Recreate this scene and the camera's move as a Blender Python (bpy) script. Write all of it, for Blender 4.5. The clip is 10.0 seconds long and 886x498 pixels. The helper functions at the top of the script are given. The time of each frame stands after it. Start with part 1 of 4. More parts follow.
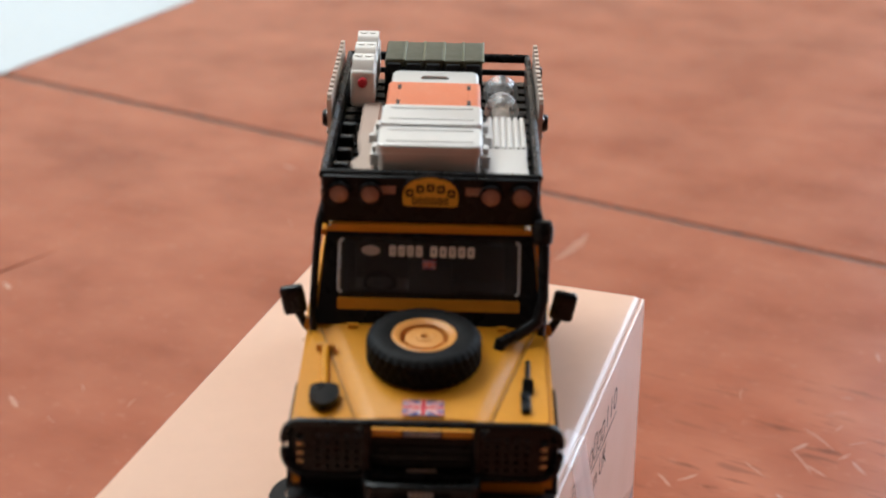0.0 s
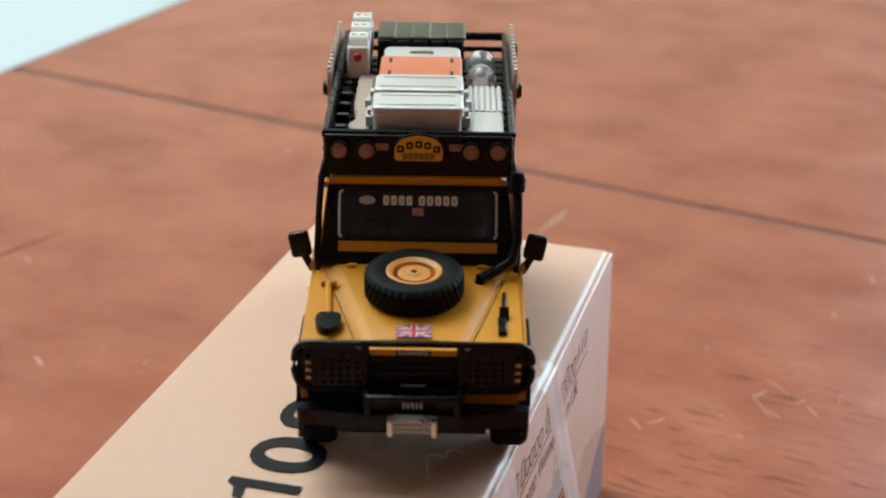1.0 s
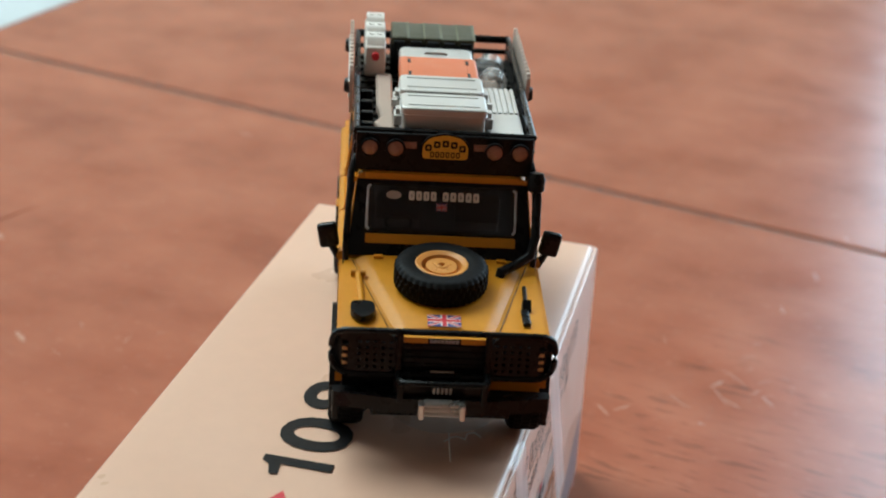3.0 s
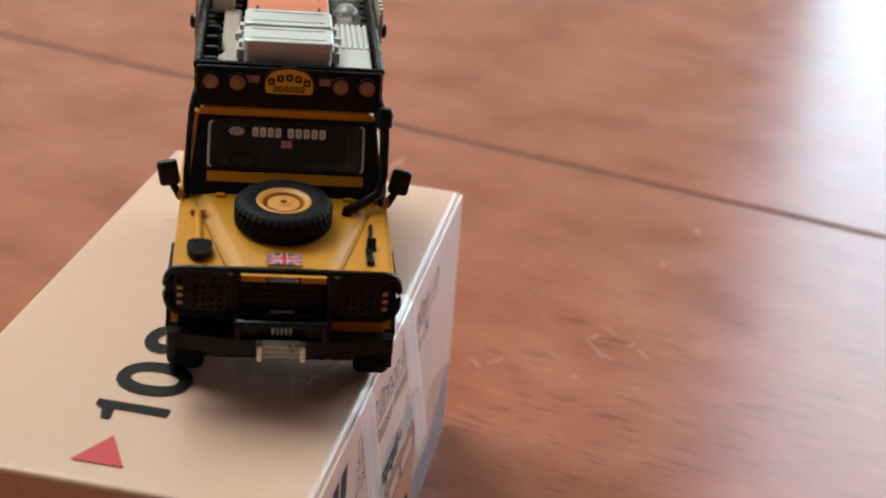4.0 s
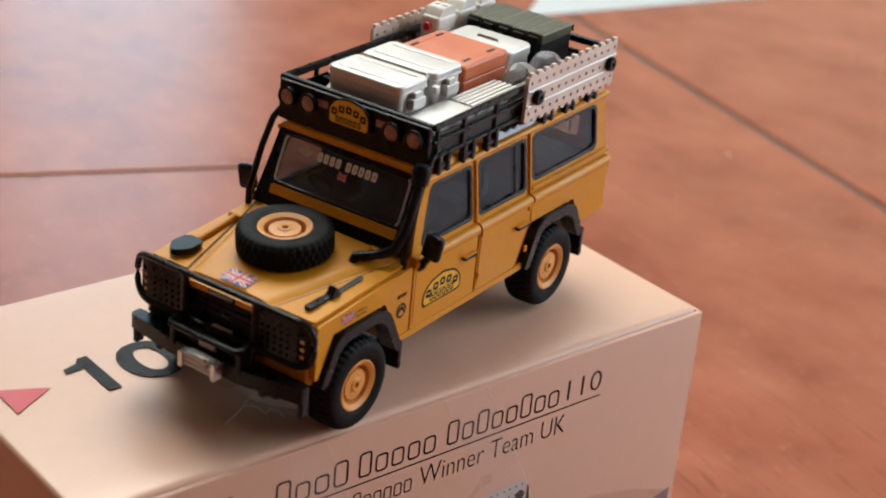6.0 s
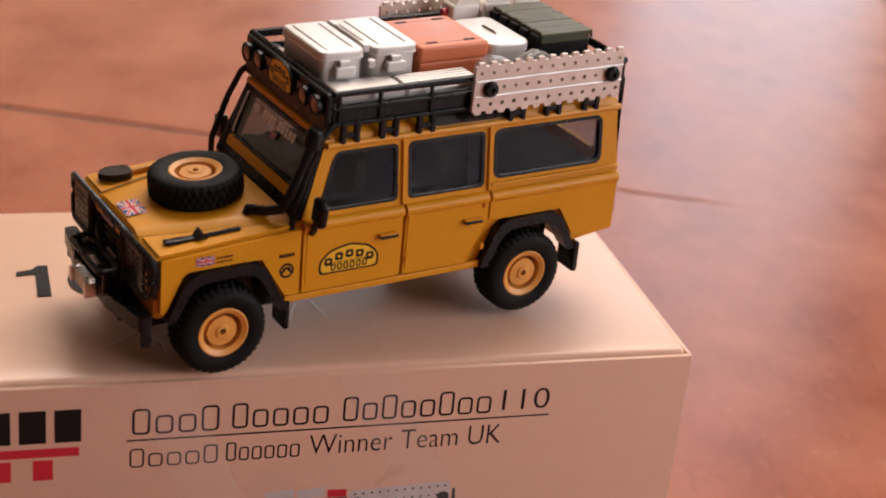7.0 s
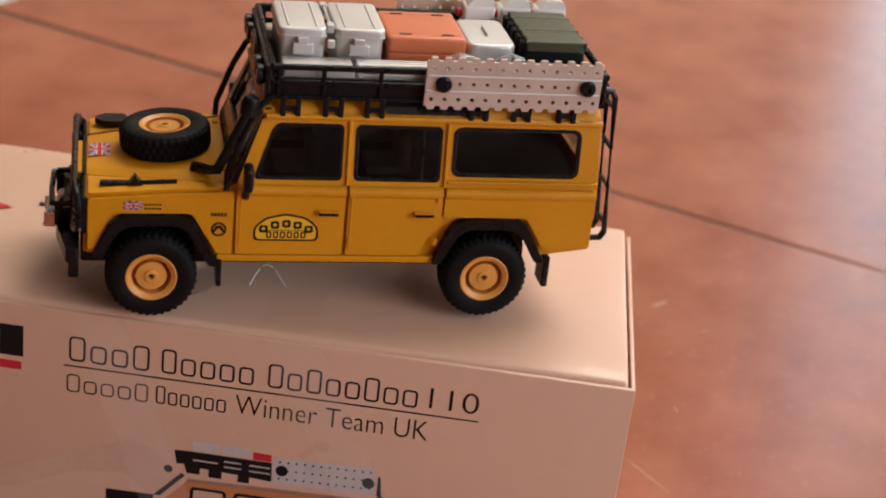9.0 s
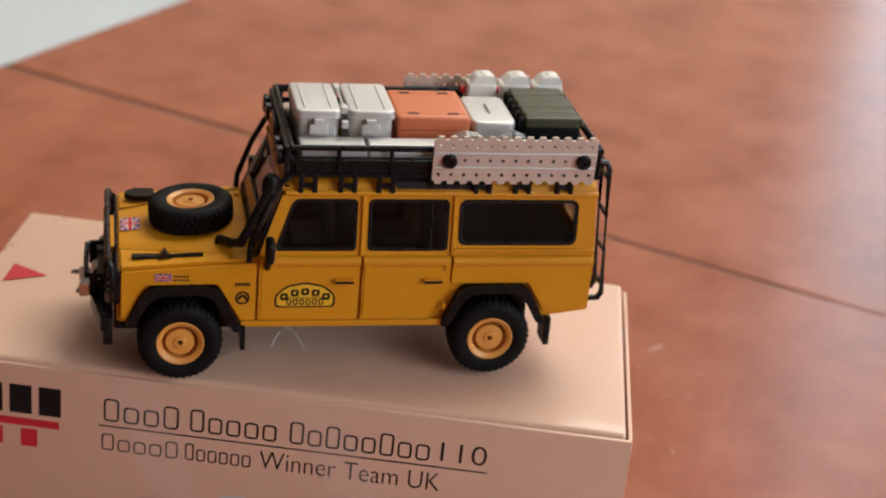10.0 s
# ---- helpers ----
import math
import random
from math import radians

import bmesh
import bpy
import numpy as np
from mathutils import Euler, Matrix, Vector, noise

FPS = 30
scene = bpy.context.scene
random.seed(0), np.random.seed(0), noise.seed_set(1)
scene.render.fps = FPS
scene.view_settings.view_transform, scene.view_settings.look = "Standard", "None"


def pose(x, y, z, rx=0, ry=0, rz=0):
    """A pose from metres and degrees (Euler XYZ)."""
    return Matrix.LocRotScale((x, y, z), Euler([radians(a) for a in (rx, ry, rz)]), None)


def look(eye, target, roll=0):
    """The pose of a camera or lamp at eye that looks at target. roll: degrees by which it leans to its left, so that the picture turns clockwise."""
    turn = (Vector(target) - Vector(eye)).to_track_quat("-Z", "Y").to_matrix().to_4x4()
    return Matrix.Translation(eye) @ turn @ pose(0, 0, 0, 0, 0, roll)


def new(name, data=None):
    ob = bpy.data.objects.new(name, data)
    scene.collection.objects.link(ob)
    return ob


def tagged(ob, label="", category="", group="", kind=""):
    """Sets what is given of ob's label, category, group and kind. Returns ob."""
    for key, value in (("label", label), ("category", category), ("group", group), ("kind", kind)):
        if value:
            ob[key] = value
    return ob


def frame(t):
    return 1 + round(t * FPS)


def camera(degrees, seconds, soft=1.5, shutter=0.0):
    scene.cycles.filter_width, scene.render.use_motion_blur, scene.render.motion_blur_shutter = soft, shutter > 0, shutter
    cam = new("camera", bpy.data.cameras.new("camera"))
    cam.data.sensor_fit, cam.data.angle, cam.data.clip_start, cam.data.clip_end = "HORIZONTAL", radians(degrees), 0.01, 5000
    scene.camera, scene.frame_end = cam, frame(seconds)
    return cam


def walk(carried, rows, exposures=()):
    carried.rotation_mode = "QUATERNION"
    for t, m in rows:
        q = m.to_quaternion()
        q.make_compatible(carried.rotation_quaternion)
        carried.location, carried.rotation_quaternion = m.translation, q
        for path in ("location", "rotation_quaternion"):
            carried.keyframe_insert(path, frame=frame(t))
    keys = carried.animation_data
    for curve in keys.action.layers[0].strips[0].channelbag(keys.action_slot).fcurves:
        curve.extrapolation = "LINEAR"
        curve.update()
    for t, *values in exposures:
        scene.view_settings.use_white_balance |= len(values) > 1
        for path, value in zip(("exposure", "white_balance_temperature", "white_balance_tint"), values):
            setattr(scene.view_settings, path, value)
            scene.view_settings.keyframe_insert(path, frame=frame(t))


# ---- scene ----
# A die-cast off-road car on its card box, on a reddish wooden table in a room lit by an east window, two added north
# windows and a roof light.
TZ = 0.7502            # table top
BZ = TZ + 0.0435     # top of the card box
MM = 0.001

cam = camera(29.99, 10.0, soft=2.0)
cam.data.dof.use_dof, cam.data.dof.focus_distance, cam.data.dof.aperture_fstop = True, 0.215, 34
PATH = [
    (0, (-0.21134, -0.03073, 0.88997), (-0.07860, 0.00700, 0.83117), 1.26),
    (0.5, (-0.22608, -0.03868, 0.89260), (-0.09290, -0.00169, 0.83433), 0.98),
    (1, (-0.23691, -0.03879, 0.89420), (-0.10388, -0.00168, 0.83565), 0.81),
    (1.5, (-0.24941, -0.03862, 0.89798), (-0.11692, -0.00123, 0.83840), 0.46),
    (2, (-0.25637, -0.03472, 0.90068), (-0.12357, -0.00057, 0.83986), 1.88),
    (3.3, (-0.25023, -0.02357, 0.89895), (-0.11491, 0.00026, 0.83879), 4.62),
    (3.5, (-0.25428, -0.02938, 0.89529), (-0.11881, -0.00786, 0.83458), 5.00),
    (4, (-0.24496, -0.03324, 0.89343), (-0.10944, -0.01368, 0.83219), 5.17),
    (4.5, (-0.23865, -0.02883, 0.89425), (-0.10406, -0.00929, 0.83098), 5.18),
    (5, (-0.23252, -0.03855, 0.89558), (-0.09925, -0.01047, 0.83273), 5.42),
    (5.5, (-0.20597, -0.09001, 0.89858), (-0.08646, -0.02575, 0.83465), 6.00),
    (5.7, (-0.19277, -0.10920, 0.89949), (-0.08349, -0.02907, 0.83515), 6.11),
    (6.8, (-0.10894, -0.17036, 0.89623), (-0.06099, -0.04316, 0.83282), 6.13),
    (7, (-0.09274, -0.17577, 0.89755), (-0.05116, -0.04688, 0.83305), 6.20),
    (7.5, (-0.05633, -0.18338, 0.90169), (-0.03225, -0.05066, 0.83608), 6.67),
    (8, (-0.04165, -0.18549, 0.90323), (-0.02621, -0.05149, 0.83761), 7.28),
    (8.5, (-0.01897, -0.18728, 0.89934), (-0.02314, -0.05201, 0.83466), 7.44),
    (9, (-0.01989, -0.18680, 0.89831), (-0.02461, -0.05158, 0.83355), 7.05),
    (9.5, (-0.02406, -0.18903, 0.90583), (-0.02896, -0.05362, 0.84148), 6.64),
    (10, (-0.02111, -0.19867, 0.91043), (-0.02616, -0.06268, 0.84735), 6.17),
]
walk(cam, [(t, look(eye, target, roll)) for t, eye, target, roll in PATH], exposures=[(0, 0.95, 5800, 7), (0.6, 0.93, 5650, -1), (1.2, 0.91, 5480, -5), (3.3, 0.82, 5450, -5), (4.5, 0.78, 5950, 1), (5.0, 0.86, 6050, 4), (5.7, 0.88, 6000, 4), (7.0, 0.76, 7150, 24), (7.5, 0.73, 7050, 21), (8.0, 0.58, 7000, 20), (8.6, 0.66, 6750, 16), (9.0, 0.68, 6700, 15), (10, 0.68, 6400, 10)])

# ---- light ----
world = bpy.data.worlds.new("world")
scene.world = world
world.use_nodes = True
wn = world.node_tree.nodes
sky = wn.new("ShaderNodeTexSky")
sky.sky_type = "NISHITA"
sky.sun_disc = False
sky.sun_elevation, sky.sun_rotation = radians(40), radians(120)
wn["Background"].inputs[1].default_value = 0.12
world.node_tree.links.new(sky.outputs[0], wn["Background"].inputs[0])


def window_lamp(name, m, width, height, watts, colour):
    d = bpy.data.lights.new(name, "AREA")
    d.shape, d.size, d.size_y, d.energy, d.color = "RECTANGLE", width, height, watts, colour
    ob = new(name, d)
    ob.matrix_world = m
    return ob


# daylight in the window openings and the roof light; both north lamps are added for table glare
window_lamp("daylight_east", look((1.99, -1.25, 1.72), (0.0, -1.25, 1.72)), 2.1, 1.5, 27, (0.77, 0.88, 0.96))
window_lamp("daylight_north", look((0.64, 2.39, 1.72), (0.64, 0.0, 1.72)), 0.26, 1.5, 2.2, (0.6, 0.88, 1.0))
window_lamp("daylight_north_wide", look((1.27, 2.39, 1.72), (1.27, 0.0, 1.72)), 0.5, 1.5, 3.5, (0.6, 0.88, 1.0))
window_lamp("daylight_roof", look((0.6, 1.05, 2.58), (0.3, 0.5, 0.78)), 1.6, 1.2, 33, (1.0, 0.97, 0.86))

# ---- materials ----


def shader(name, colour, rough=0.5, metal=0.0, vary=0.0, scale=300.0, bump=0.0, bscale=2000.0, **extra):
    """A principled material in object space (metres) with grain at two scales."""
    m = bpy.data.materials.new(name)
    m.use_nodes = True
    n, l = m.node_tree.nodes, m.node_tree.links
    b = n["Principled BSDF"]
    b.inputs["Base Color"].default_value = (*colour, 1)
    b.inputs["Roughness"].default_value = rough
    b.inputs["Metallic"].default_value = metal
    for key, value in extra.items():
        b.inputs[key.replace("_", " ")].default_value = value
    if vary or bump:
        co = n.new("ShaderNodeTexCoord")
        na = n.new("ShaderNodeTexNoise")
        na.inputs["Scale"].default_value, na.inputs["Detail"].default_value = scale, 5
        l.new(co.outputs["Object"], na.inputs["Vector"])
    if vary:
        nb = n.new("ShaderNodeTexNoise")
        nb.inputs["Scale"].default_value, nb.inputs["Detail"].default_value = scale * 9, 3
        l.new(co.outputs["Object"], nb.inputs["Vector"])
        add = n.new("ShaderNodeMath")
        add.operation = "ADD"
        l.new(na.outputs["Fac"], add.inputs[0])
        l.new(nb.outputs["Fac"], add.inputs[1])
        ramp = n.new("ShaderNodeMapRange")
        ramp.inputs[1].default_value, ramp.inputs[2].default_value = 0.6, 1.4
        ramp.inputs[3].default_value, ramp.inputs[4].default_value = 1 - vary, 1 + vary
        l.new(add.outputs[0], ramp.inputs[0])
        mul = n.new("ShaderNodeVectorMath")
        mul.operation = "SCALE"
        mul.inputs[0].default_value = colour
        l.new(ramp.outputs[0], mul.inputs["Scale"])
        l.new(mul.outputs[0], b.inputs["Base Color"])
        rr = n.new("ShaderNodeMapRange")
        rr.inputs[1].default_value, rr.inputs[2].default_value = 0.3, 0.7
        rr.inputs[3].default_value, rr.inputs[4].default_value = max(rough - 0.08, 0.03), rough + 0.08
        l.new(na.outputs["Fac"], rr.inputs[0])
        l.new(rr.outputs[0], b.inputs["Roughness"])
    if bump:
        nc = n.new("ShaderNodeTexNoise")
        nc.inputs["Scale"].default_value = bscale
        l.new(co.outputs["Object"], nc.inputs["Vector"])
        bp = n.new("ShaderNodeBump")
        bp.inputs["Strength"].default_value, bp.inputs["Distance"].default_value = bump, 0.0001
        l.new(nc.outputs["Fac"], bp.inputs["Height"])
        l.new(bp.outputs[0], b.inputs["Normal"])
    return m


YELLOW = shader("mustard_enamel", (0.6, 0.246, 0.007), 0.4, vary=0.06, scale=120, bump=0.05, bscale=900, Specular_IOR_Level=0.32)
RIMY = shader("ochre_rim_plastic", (0.66, 0.285, 0.055), 0.42, vary=0.06, scale=300)
BLACK = shader("black_plastic", (0.0065, 0.0068, 0.0075), 0.3, vary=0.15, scale=500, bump=0.05, bscale=1500, Specular_IOR_Level=0.2)
LIP = shader("glossy_black_rubber", (0.006, 0.006, 0.006), 0.2, Specular_IOR_Level=0.45)
RUBBER = shader("tyre_rubber", (0.0055, 0.005, 0.005), 0.62, vary=0.2, scale=600, bump=0.2, bscale=2500, Specular_IOR_Level=0.13)
DARK = shader("dark_interior", (0.008, 0.007, 0.007), 0.7, vary=0.2, scale=400)
SEAT = shader("grey_brown_seat", (0.085, 0.08, 0.078), 0.6, vary=0.1, scale=400)
SILVER = shader("silver_paint", (0.61, 0.585, 0.555), 0.45, metal=0.55, vary=0.02, scale=120, bump=0.012, bscale=700)
CHROME = shader("chrome", (0.66, 0.64, 0.61), 0.3, metal=0.8, vary=0.05, scale=300)
ORANGE = shader("orange_plastic", (0.62, 0.165, 0.065), 0.4, vary=0.06, scale=300)
GREEN = shader("olive_canvas", (0.054, 0.051, 0.02), 0.55, vary=0.15, scale=500, bump=0.3, bscale=1800)
PIPING = shader("pale_olive_piping", (0.12, 0.114, 0.055), 0.5, vary=0.1, scale=500)
WHITE = shader("white_plastic", (0.78, 0.73, 0.67), 0.4, vary=0.05, scale=400)
RED = shader("red_print", (0.55, 0.02, 0.035), 0.45, vary=0.05, scale=300)
BLUE = shader("blue_print", (0.02, 0.022, 0.17), 0.45)
INK = shader("black_ink", (0.011, 0.009, 0.009), 0.55, vary=0.1, scale=800, Specular_IOR_Level=0.15)
AMBER = shader("pale_amber_lens", (0.75, 0.5, 0.22), 0.3, vary=0.08, scale=500)
TOOLGREY = shader("grey_tool_paint", (0.46, 0.35, 0.285), 0.5, vary=0.08, scale=300)
LENS = shader("amber_lens", (0.36, 0.19, 0.14), 0.25, vary=0.1, scale=500)
GOLD = shader("gold_badge", (0.75, 0.42, 0.02), 0.4, vary=0.05, scale=400)
STEEL = shader("bare_aluminium", (0.63, 0.53, 0.455), 0.4, metal=0.45, vary=0.06, scale=500, bump=0.1, bscale=1500)
DARKGLASS = shader("dark_glazing", (0.012, 0.011, 0.011), 0.1)
# clear plastic edge; the pale colour paints the glint it catches
EDGE_GLINT = shader("clear_plastic_edge", (0.6, 0.63, 0.68), 0.22, vary=0.25, scale=250)
MIRROR = shader("mirror", (0.85, 0.85, 0.85), 0.03, metal=1.0)
CARD = shader("coated_card", (0.69, 0.436, 0.312), 0.33, vary=0.03, scale=40, bump=0.05, bscale=900, Specular_IOR_Level=0.5)
PICRED = shader("picture_orange", (0.52, 0.2, 0.075), 0.5, vary=0.06, scale=300)
PICGREY = shader("picture_grey", (0.55, 0.5, 0.48), 0.5, vary=0.12, scale=700)
PICHILL = shader("picture_hill", (0.63, 0.395, 0.285), 0.5, vary=0.06, scale=120)
PICSKY = shader("picture_blue_grey", (0.27, 0.19, 0.2), 0.5, vary=0.12, scale=200)
PLASTER = shader("cream_plaster", (0.74, 0.58, 0.46), 0.9, vary=0.04, scale=3, bump=0.1, bscale=120)
# red-brown chosen so the unseen south wall bounces warm fill onto the -y faces
WARM_FILL_WALL = shader("red_brown_wall_panel", (0.38, 0.13, 0.06), 0.6, vary=0.15, scale=4)
# dark so that the unseen west wall sends little light to the car's front
DIM_WALL = shader("dark_brown_wall_panel", (0.19, 0.105, 0.07), 0.6, vary=0.15, scale=4)
CEIL = shader("brown_ceiling_paint", (0.4, 0.31, 0.25), 0.9, vary=0.03, scale=3)
TILE = shader("pale_floor", (0.68, 0.78, 0.8), 0.35, vary=0.05, scale=4)
FRAMEP = shader("white_window_paint", (0.8, 0.8, 0.78), 0.5, vary=0.03, scale=8)
SCRATCH = shader("worn_varnish", (0.37, 0.15, 0.085), 0.5, vary=0.25, scale=300)


def glass(name, tint, rough=0.02):
    m = shader(name, tint, rough)
    m.node_tree.nodes["Principled BSDF"].inputs["Transmission Weight"].default_value = 1.0
    return m


SCREEN = glass("windscreen_glass", (0.3, 0.3, 0.31))
GLASS = glass("tinted_side_glass", (0.55, 0.55, 0.55))
GLASS.node_tree.nodes["Principled BSDF"].inputs["IOR"].default_value = 1.16


def film_material(name, gloss, tint, power=5.0, milk=0.0):
    """Thin clear film: see-through, with a gloss that grows towards grazing angles."""
    m = bpy.data.materials.new(name)
    m.use_nodes = True
    n, l = m.node_tree.nodes, m.node_tree.links
    n.clear()
    out, mix = n.new("ShaderNodeOutputMaterial"), n.new("ShaderNodeMixShader")
    clear, shine, fr, pw = n.new("ShaderNodeBsdfTransparent"), n.new("ShaderNodeBsdfGlossy"), n.new("ShaderNodeLayerWeight"), n.new("ShaderNodeMath")
    clear.inputs[0].default_value = (*tint, 1)
    shine.inputs["Roughness"].default_value = gloss
    pw.operation = "POWER"
    pw.inputs[1].default_value = power
    l.new(fr.outputs["Facing"], pw.inputs[0])
    l.new(pw.outputs[0], mix.inputs[0])
    base = n.new("ShaderNodeMixShader")
    haze = n.new("ShaderNodeBsdfDiffuse")
    haze.inputs[0].default_value = (0.85, 0.85, 0.86, 1)
    base.inputs[0].default_value = milk
    l.new(clear.outputs[0], base.inputs[1])
    l.new(haze.outputs[0], base.inputs[2])
    l.new(base.outputs[0], mix.inputs[1])
    l.new(shine.outputs[0], mix.inputs[2])
    l.new(mix.outputs[0], out.inputs[0])
    return m


FILM = film_material("clear_film", 0.12, (1.0, 0.998, 0.996), 4.5, 0.0)
# clear tape; its white haze paints the glare on the side strips
TAPE = film_material("milky_tape", 0.3, (1.0, 0.998, 0.996), 4.0, 0.07)
SEALFILM = film_material("clear_seal_film", 0.08, (0.97, 0.98, 0.98), 2.2, 0.012)
WRAP = film_material("clear_wrap", 0.28, (0.93, 0.91, 0.88), 3.2, 0.16)


def wood_material():
    """Reddish varnished hardwood: long grain, dark pores, cloudy wear in the varnish."""
    m = bpy.data.materials.new("varnished_red_wood")
    m.use_nodes = True
    n, l = m.node_tree.nodes, m.node_tree.links
    b = n["Principled BSDF"]
    co = n.new("ShaderNodeTexCoord")
    turn = n.new("ShaderNodeMapping")
    turn.inputs["Rotation"].default_value = (0, 0, radians(13.1))
    l.new(co.outputs["Object"], turn.inputs[0])

    def tex(sx, sy, detail, lo, hi):
        mp = n.new("ShaderNodeMapping")
        mp.inputs["Scale"].default_value = (sx, sy, sx)
        l.new(turn.outputs[0], mp.inputs[0])
        t = n.new("ShaderNodeTexNoise")
        t.inputs["Scale"].default_value, t.inputs["Detail"].default_value = 1.0, detail
        l.new(mp.outputs[0], t.inputs["Vector"])
        r = n.new("ShaderNodeMapRange")
        r.inputs[1].default_value, r.inputs[2].default_value = lo, hi
        l.new(t.outputs["Fac"], r.inputs[0])
        return r.outputs[0]

    def mix(fac, a, c, kind="MIX"):
        x = n.new("ShaderNodeMix")
        x.data_type, x.blend_type = "RGBA", kind
        l.new(fac, x.inputs[0])
        for socket, v in ((x.inputs[6], a), (x.inputs[7], c)):
            if isinstance(v, tuple):
                socket.default_value = (*v, 1)
            else:
                l.new(v, socket)
        return x.outputs[2]

    broad = tex(26, 20, 5, 0.3, 0.7)
    cloud = tex(46, 36, 6, 0.3, 0.7)
    blot = tex(130, 100, 5, 0.4, 0.68)
    speck = tex(420, 330, 4, 0.6, 0.72)
    pore = tex(620, 95, 4, 0.56, 0.66)
    poremask = tex(60, 30, 3, 0.3, 0.7)
    near = n.new("ShaderNodeVectorMath")
    near.operation = "DISTANCE"
    near.inputs[1].default_value = (0.012, -0.035, 0.0)
    l.new(co.outputs["Object"], near.inputs[0])
    zone = n.new("ShaderNodeMapRange")
    zone.inputs[1].default_value, zone.inputs[2].default_value, zone.inputs[3].default_value, zone.inputs[4].default_value = 0.035, 0.085, 0.75, 0.03
    l.new(near.outputs["Value"], zone.inputs[0])
    fine = tex(420, 40, 4, 0.3, 0.7)

    def part_of(v, k):
        x = n.new("ShaderNodeMath")
        x.operation = "MULTIPLY"
        l.new(v, x.inputs[0])
        if isinstance(k, float):
            x.inputs[1].default_value = k
        else:
            l.new(k, x.inputs[1])
        return x.outputs[0]

    c = mix(broad, (0.22, 0.05, 0.022), (0.33, 0.084, 0.037))
    wide = tex(11, 8, 4, 0.25, 0.75)
    c = mix(part_of(wide, 0.55), c, (0.25, 0.074, 0.037))
    c = mix(part_of(cloud, 0.8), c, (0.42, 0.143, 0.077))
    c = mix(part_of(blot, 0.2), c, (0.19, 0.047, 0.024))
    c = mix(part_of(speck, 0.22), c, (0.5, 0.22, 0.14))
    c = mix(part_of(fine, 0.08), c, (0.15, 0.036, 0.018))
    c = mix(part_of(part_of(pore, poremask), zone.outputs[0]), c, (0.075, 0.022, 0.011))
    l.new(c, b.inputs["Base Color"])
    b.inputs["Specular IOR Level"].default_value = 0.31
    r = n.new("ShaderNodeMapRange")
    r.inputs[3].default_value, r.inputs[4].default_value = 0.21, 0.27
    l.new(cloud, r.inputs[0])
    l.new(r.outputs[0], b.inputs["Roughness"])
    bp = n.new("ShaderNodeBump")
    bp.inputs["Strength"].default_value, bp.inputs["Distance"].default_value = 0.015, 0.0002
    l.new(fine, bp.inputs["Height"])
    l.new(bp.outputs[0], b.inputs["Normal"])
    return m


WOOD = wood_material()

# ---- mesh helpers (millimetres until part() scales them) ----


def part(name, bm, mat, parent=None, label="", smooth=False, unit=MM):
    """Links a bmesh as one mesh object under a thing or a part."""
    bmesh.ops.recalc_face_normals(bm, faces=bm.faces[:])
    if unit != 1:
        bmesh.ops.scale(bm, vec=(unit,) * 3, verts=bm.verts[:])
    me = bpy.data.meshes.new(name)
    bm.to_mesh(me)
    bm.free()
    me.materials.append(mat)
    if smooth:
        me.shade_smooth()
        me.set_sharp_from_angle(angle=radians(38))
    ob = new(name, me)
    ob.parent = parent
    if label:
        tagged(ob, label)
    return ob


def twin(ob, parent, m=None):
    """Another object on the same mesh."""
    o = new(ob.name.split(".")[0], ob.data)
    o.parent = parent
    if m is not None:
        o.matrix_basis = m
    return o


def merge(bm, other):
    me = bpy.data.meshes.new("tmp")
    other.to_mesh(me)
    other.free()
    bm.from_mesh(me)
    bpy.data.meshes.remove(me)


def block(x0, x1, y0, y1, z0, z1, r=0.2, seg=2, bm=None):
    t = bmesh.new()
    bmesh.ops.create_cube(t, size=1)
    for v in t.verts:
        v.co = Vector(((x0 + x1) / 2 + v.co.x * (x1 - x0), (y0 + y1) / 2 + v.co.y * (y1 - y0), (z0 + z1) / 2 + v.co.z * (z1 - z0)))
    if r:
        bmesh.ops.bevel(t, geom=t.edges[:], offset=r, segments=seg, profile=0.6, affect="EDGES")
    if bm is None:
        return t
    merge(bm, t)
    return bm


def tube(points, r, n=8, bm=None):
    bm = bm or bmesh.new()
    pts = [Vector(p) for p in points]
    rings = []
    for i, p in enumerate(pts):
        a = (pts[i] - pts[i - 1]).normalized() if i else None
        c = (pts[i + 1] - pts[i]).normalized() if i < len(pts) - 1 else None
        d = ((a or c) + (c or a)).normalized()
        q = d.to_track_quat("Z", "Y")
        k = 1 / max(d.dot(a or c), 0.5)
        rings.append([bm.verts.new(p + q @ Vector((r * k * math.cos(2 * math.pi * j / n), r * k * math.sin(2 * math.pi * j / n), 0))) for j in range(n)])
    for u, v in zip(rings, rings[1:]):
        for j in range(n):
            bm.faces.new((u[j], u[(j + 1) % n], v[(j + 1) % n], v[j]))
    bm.faces.new(rings[0])
    bm.faces.new(rings[-1])
    return bm


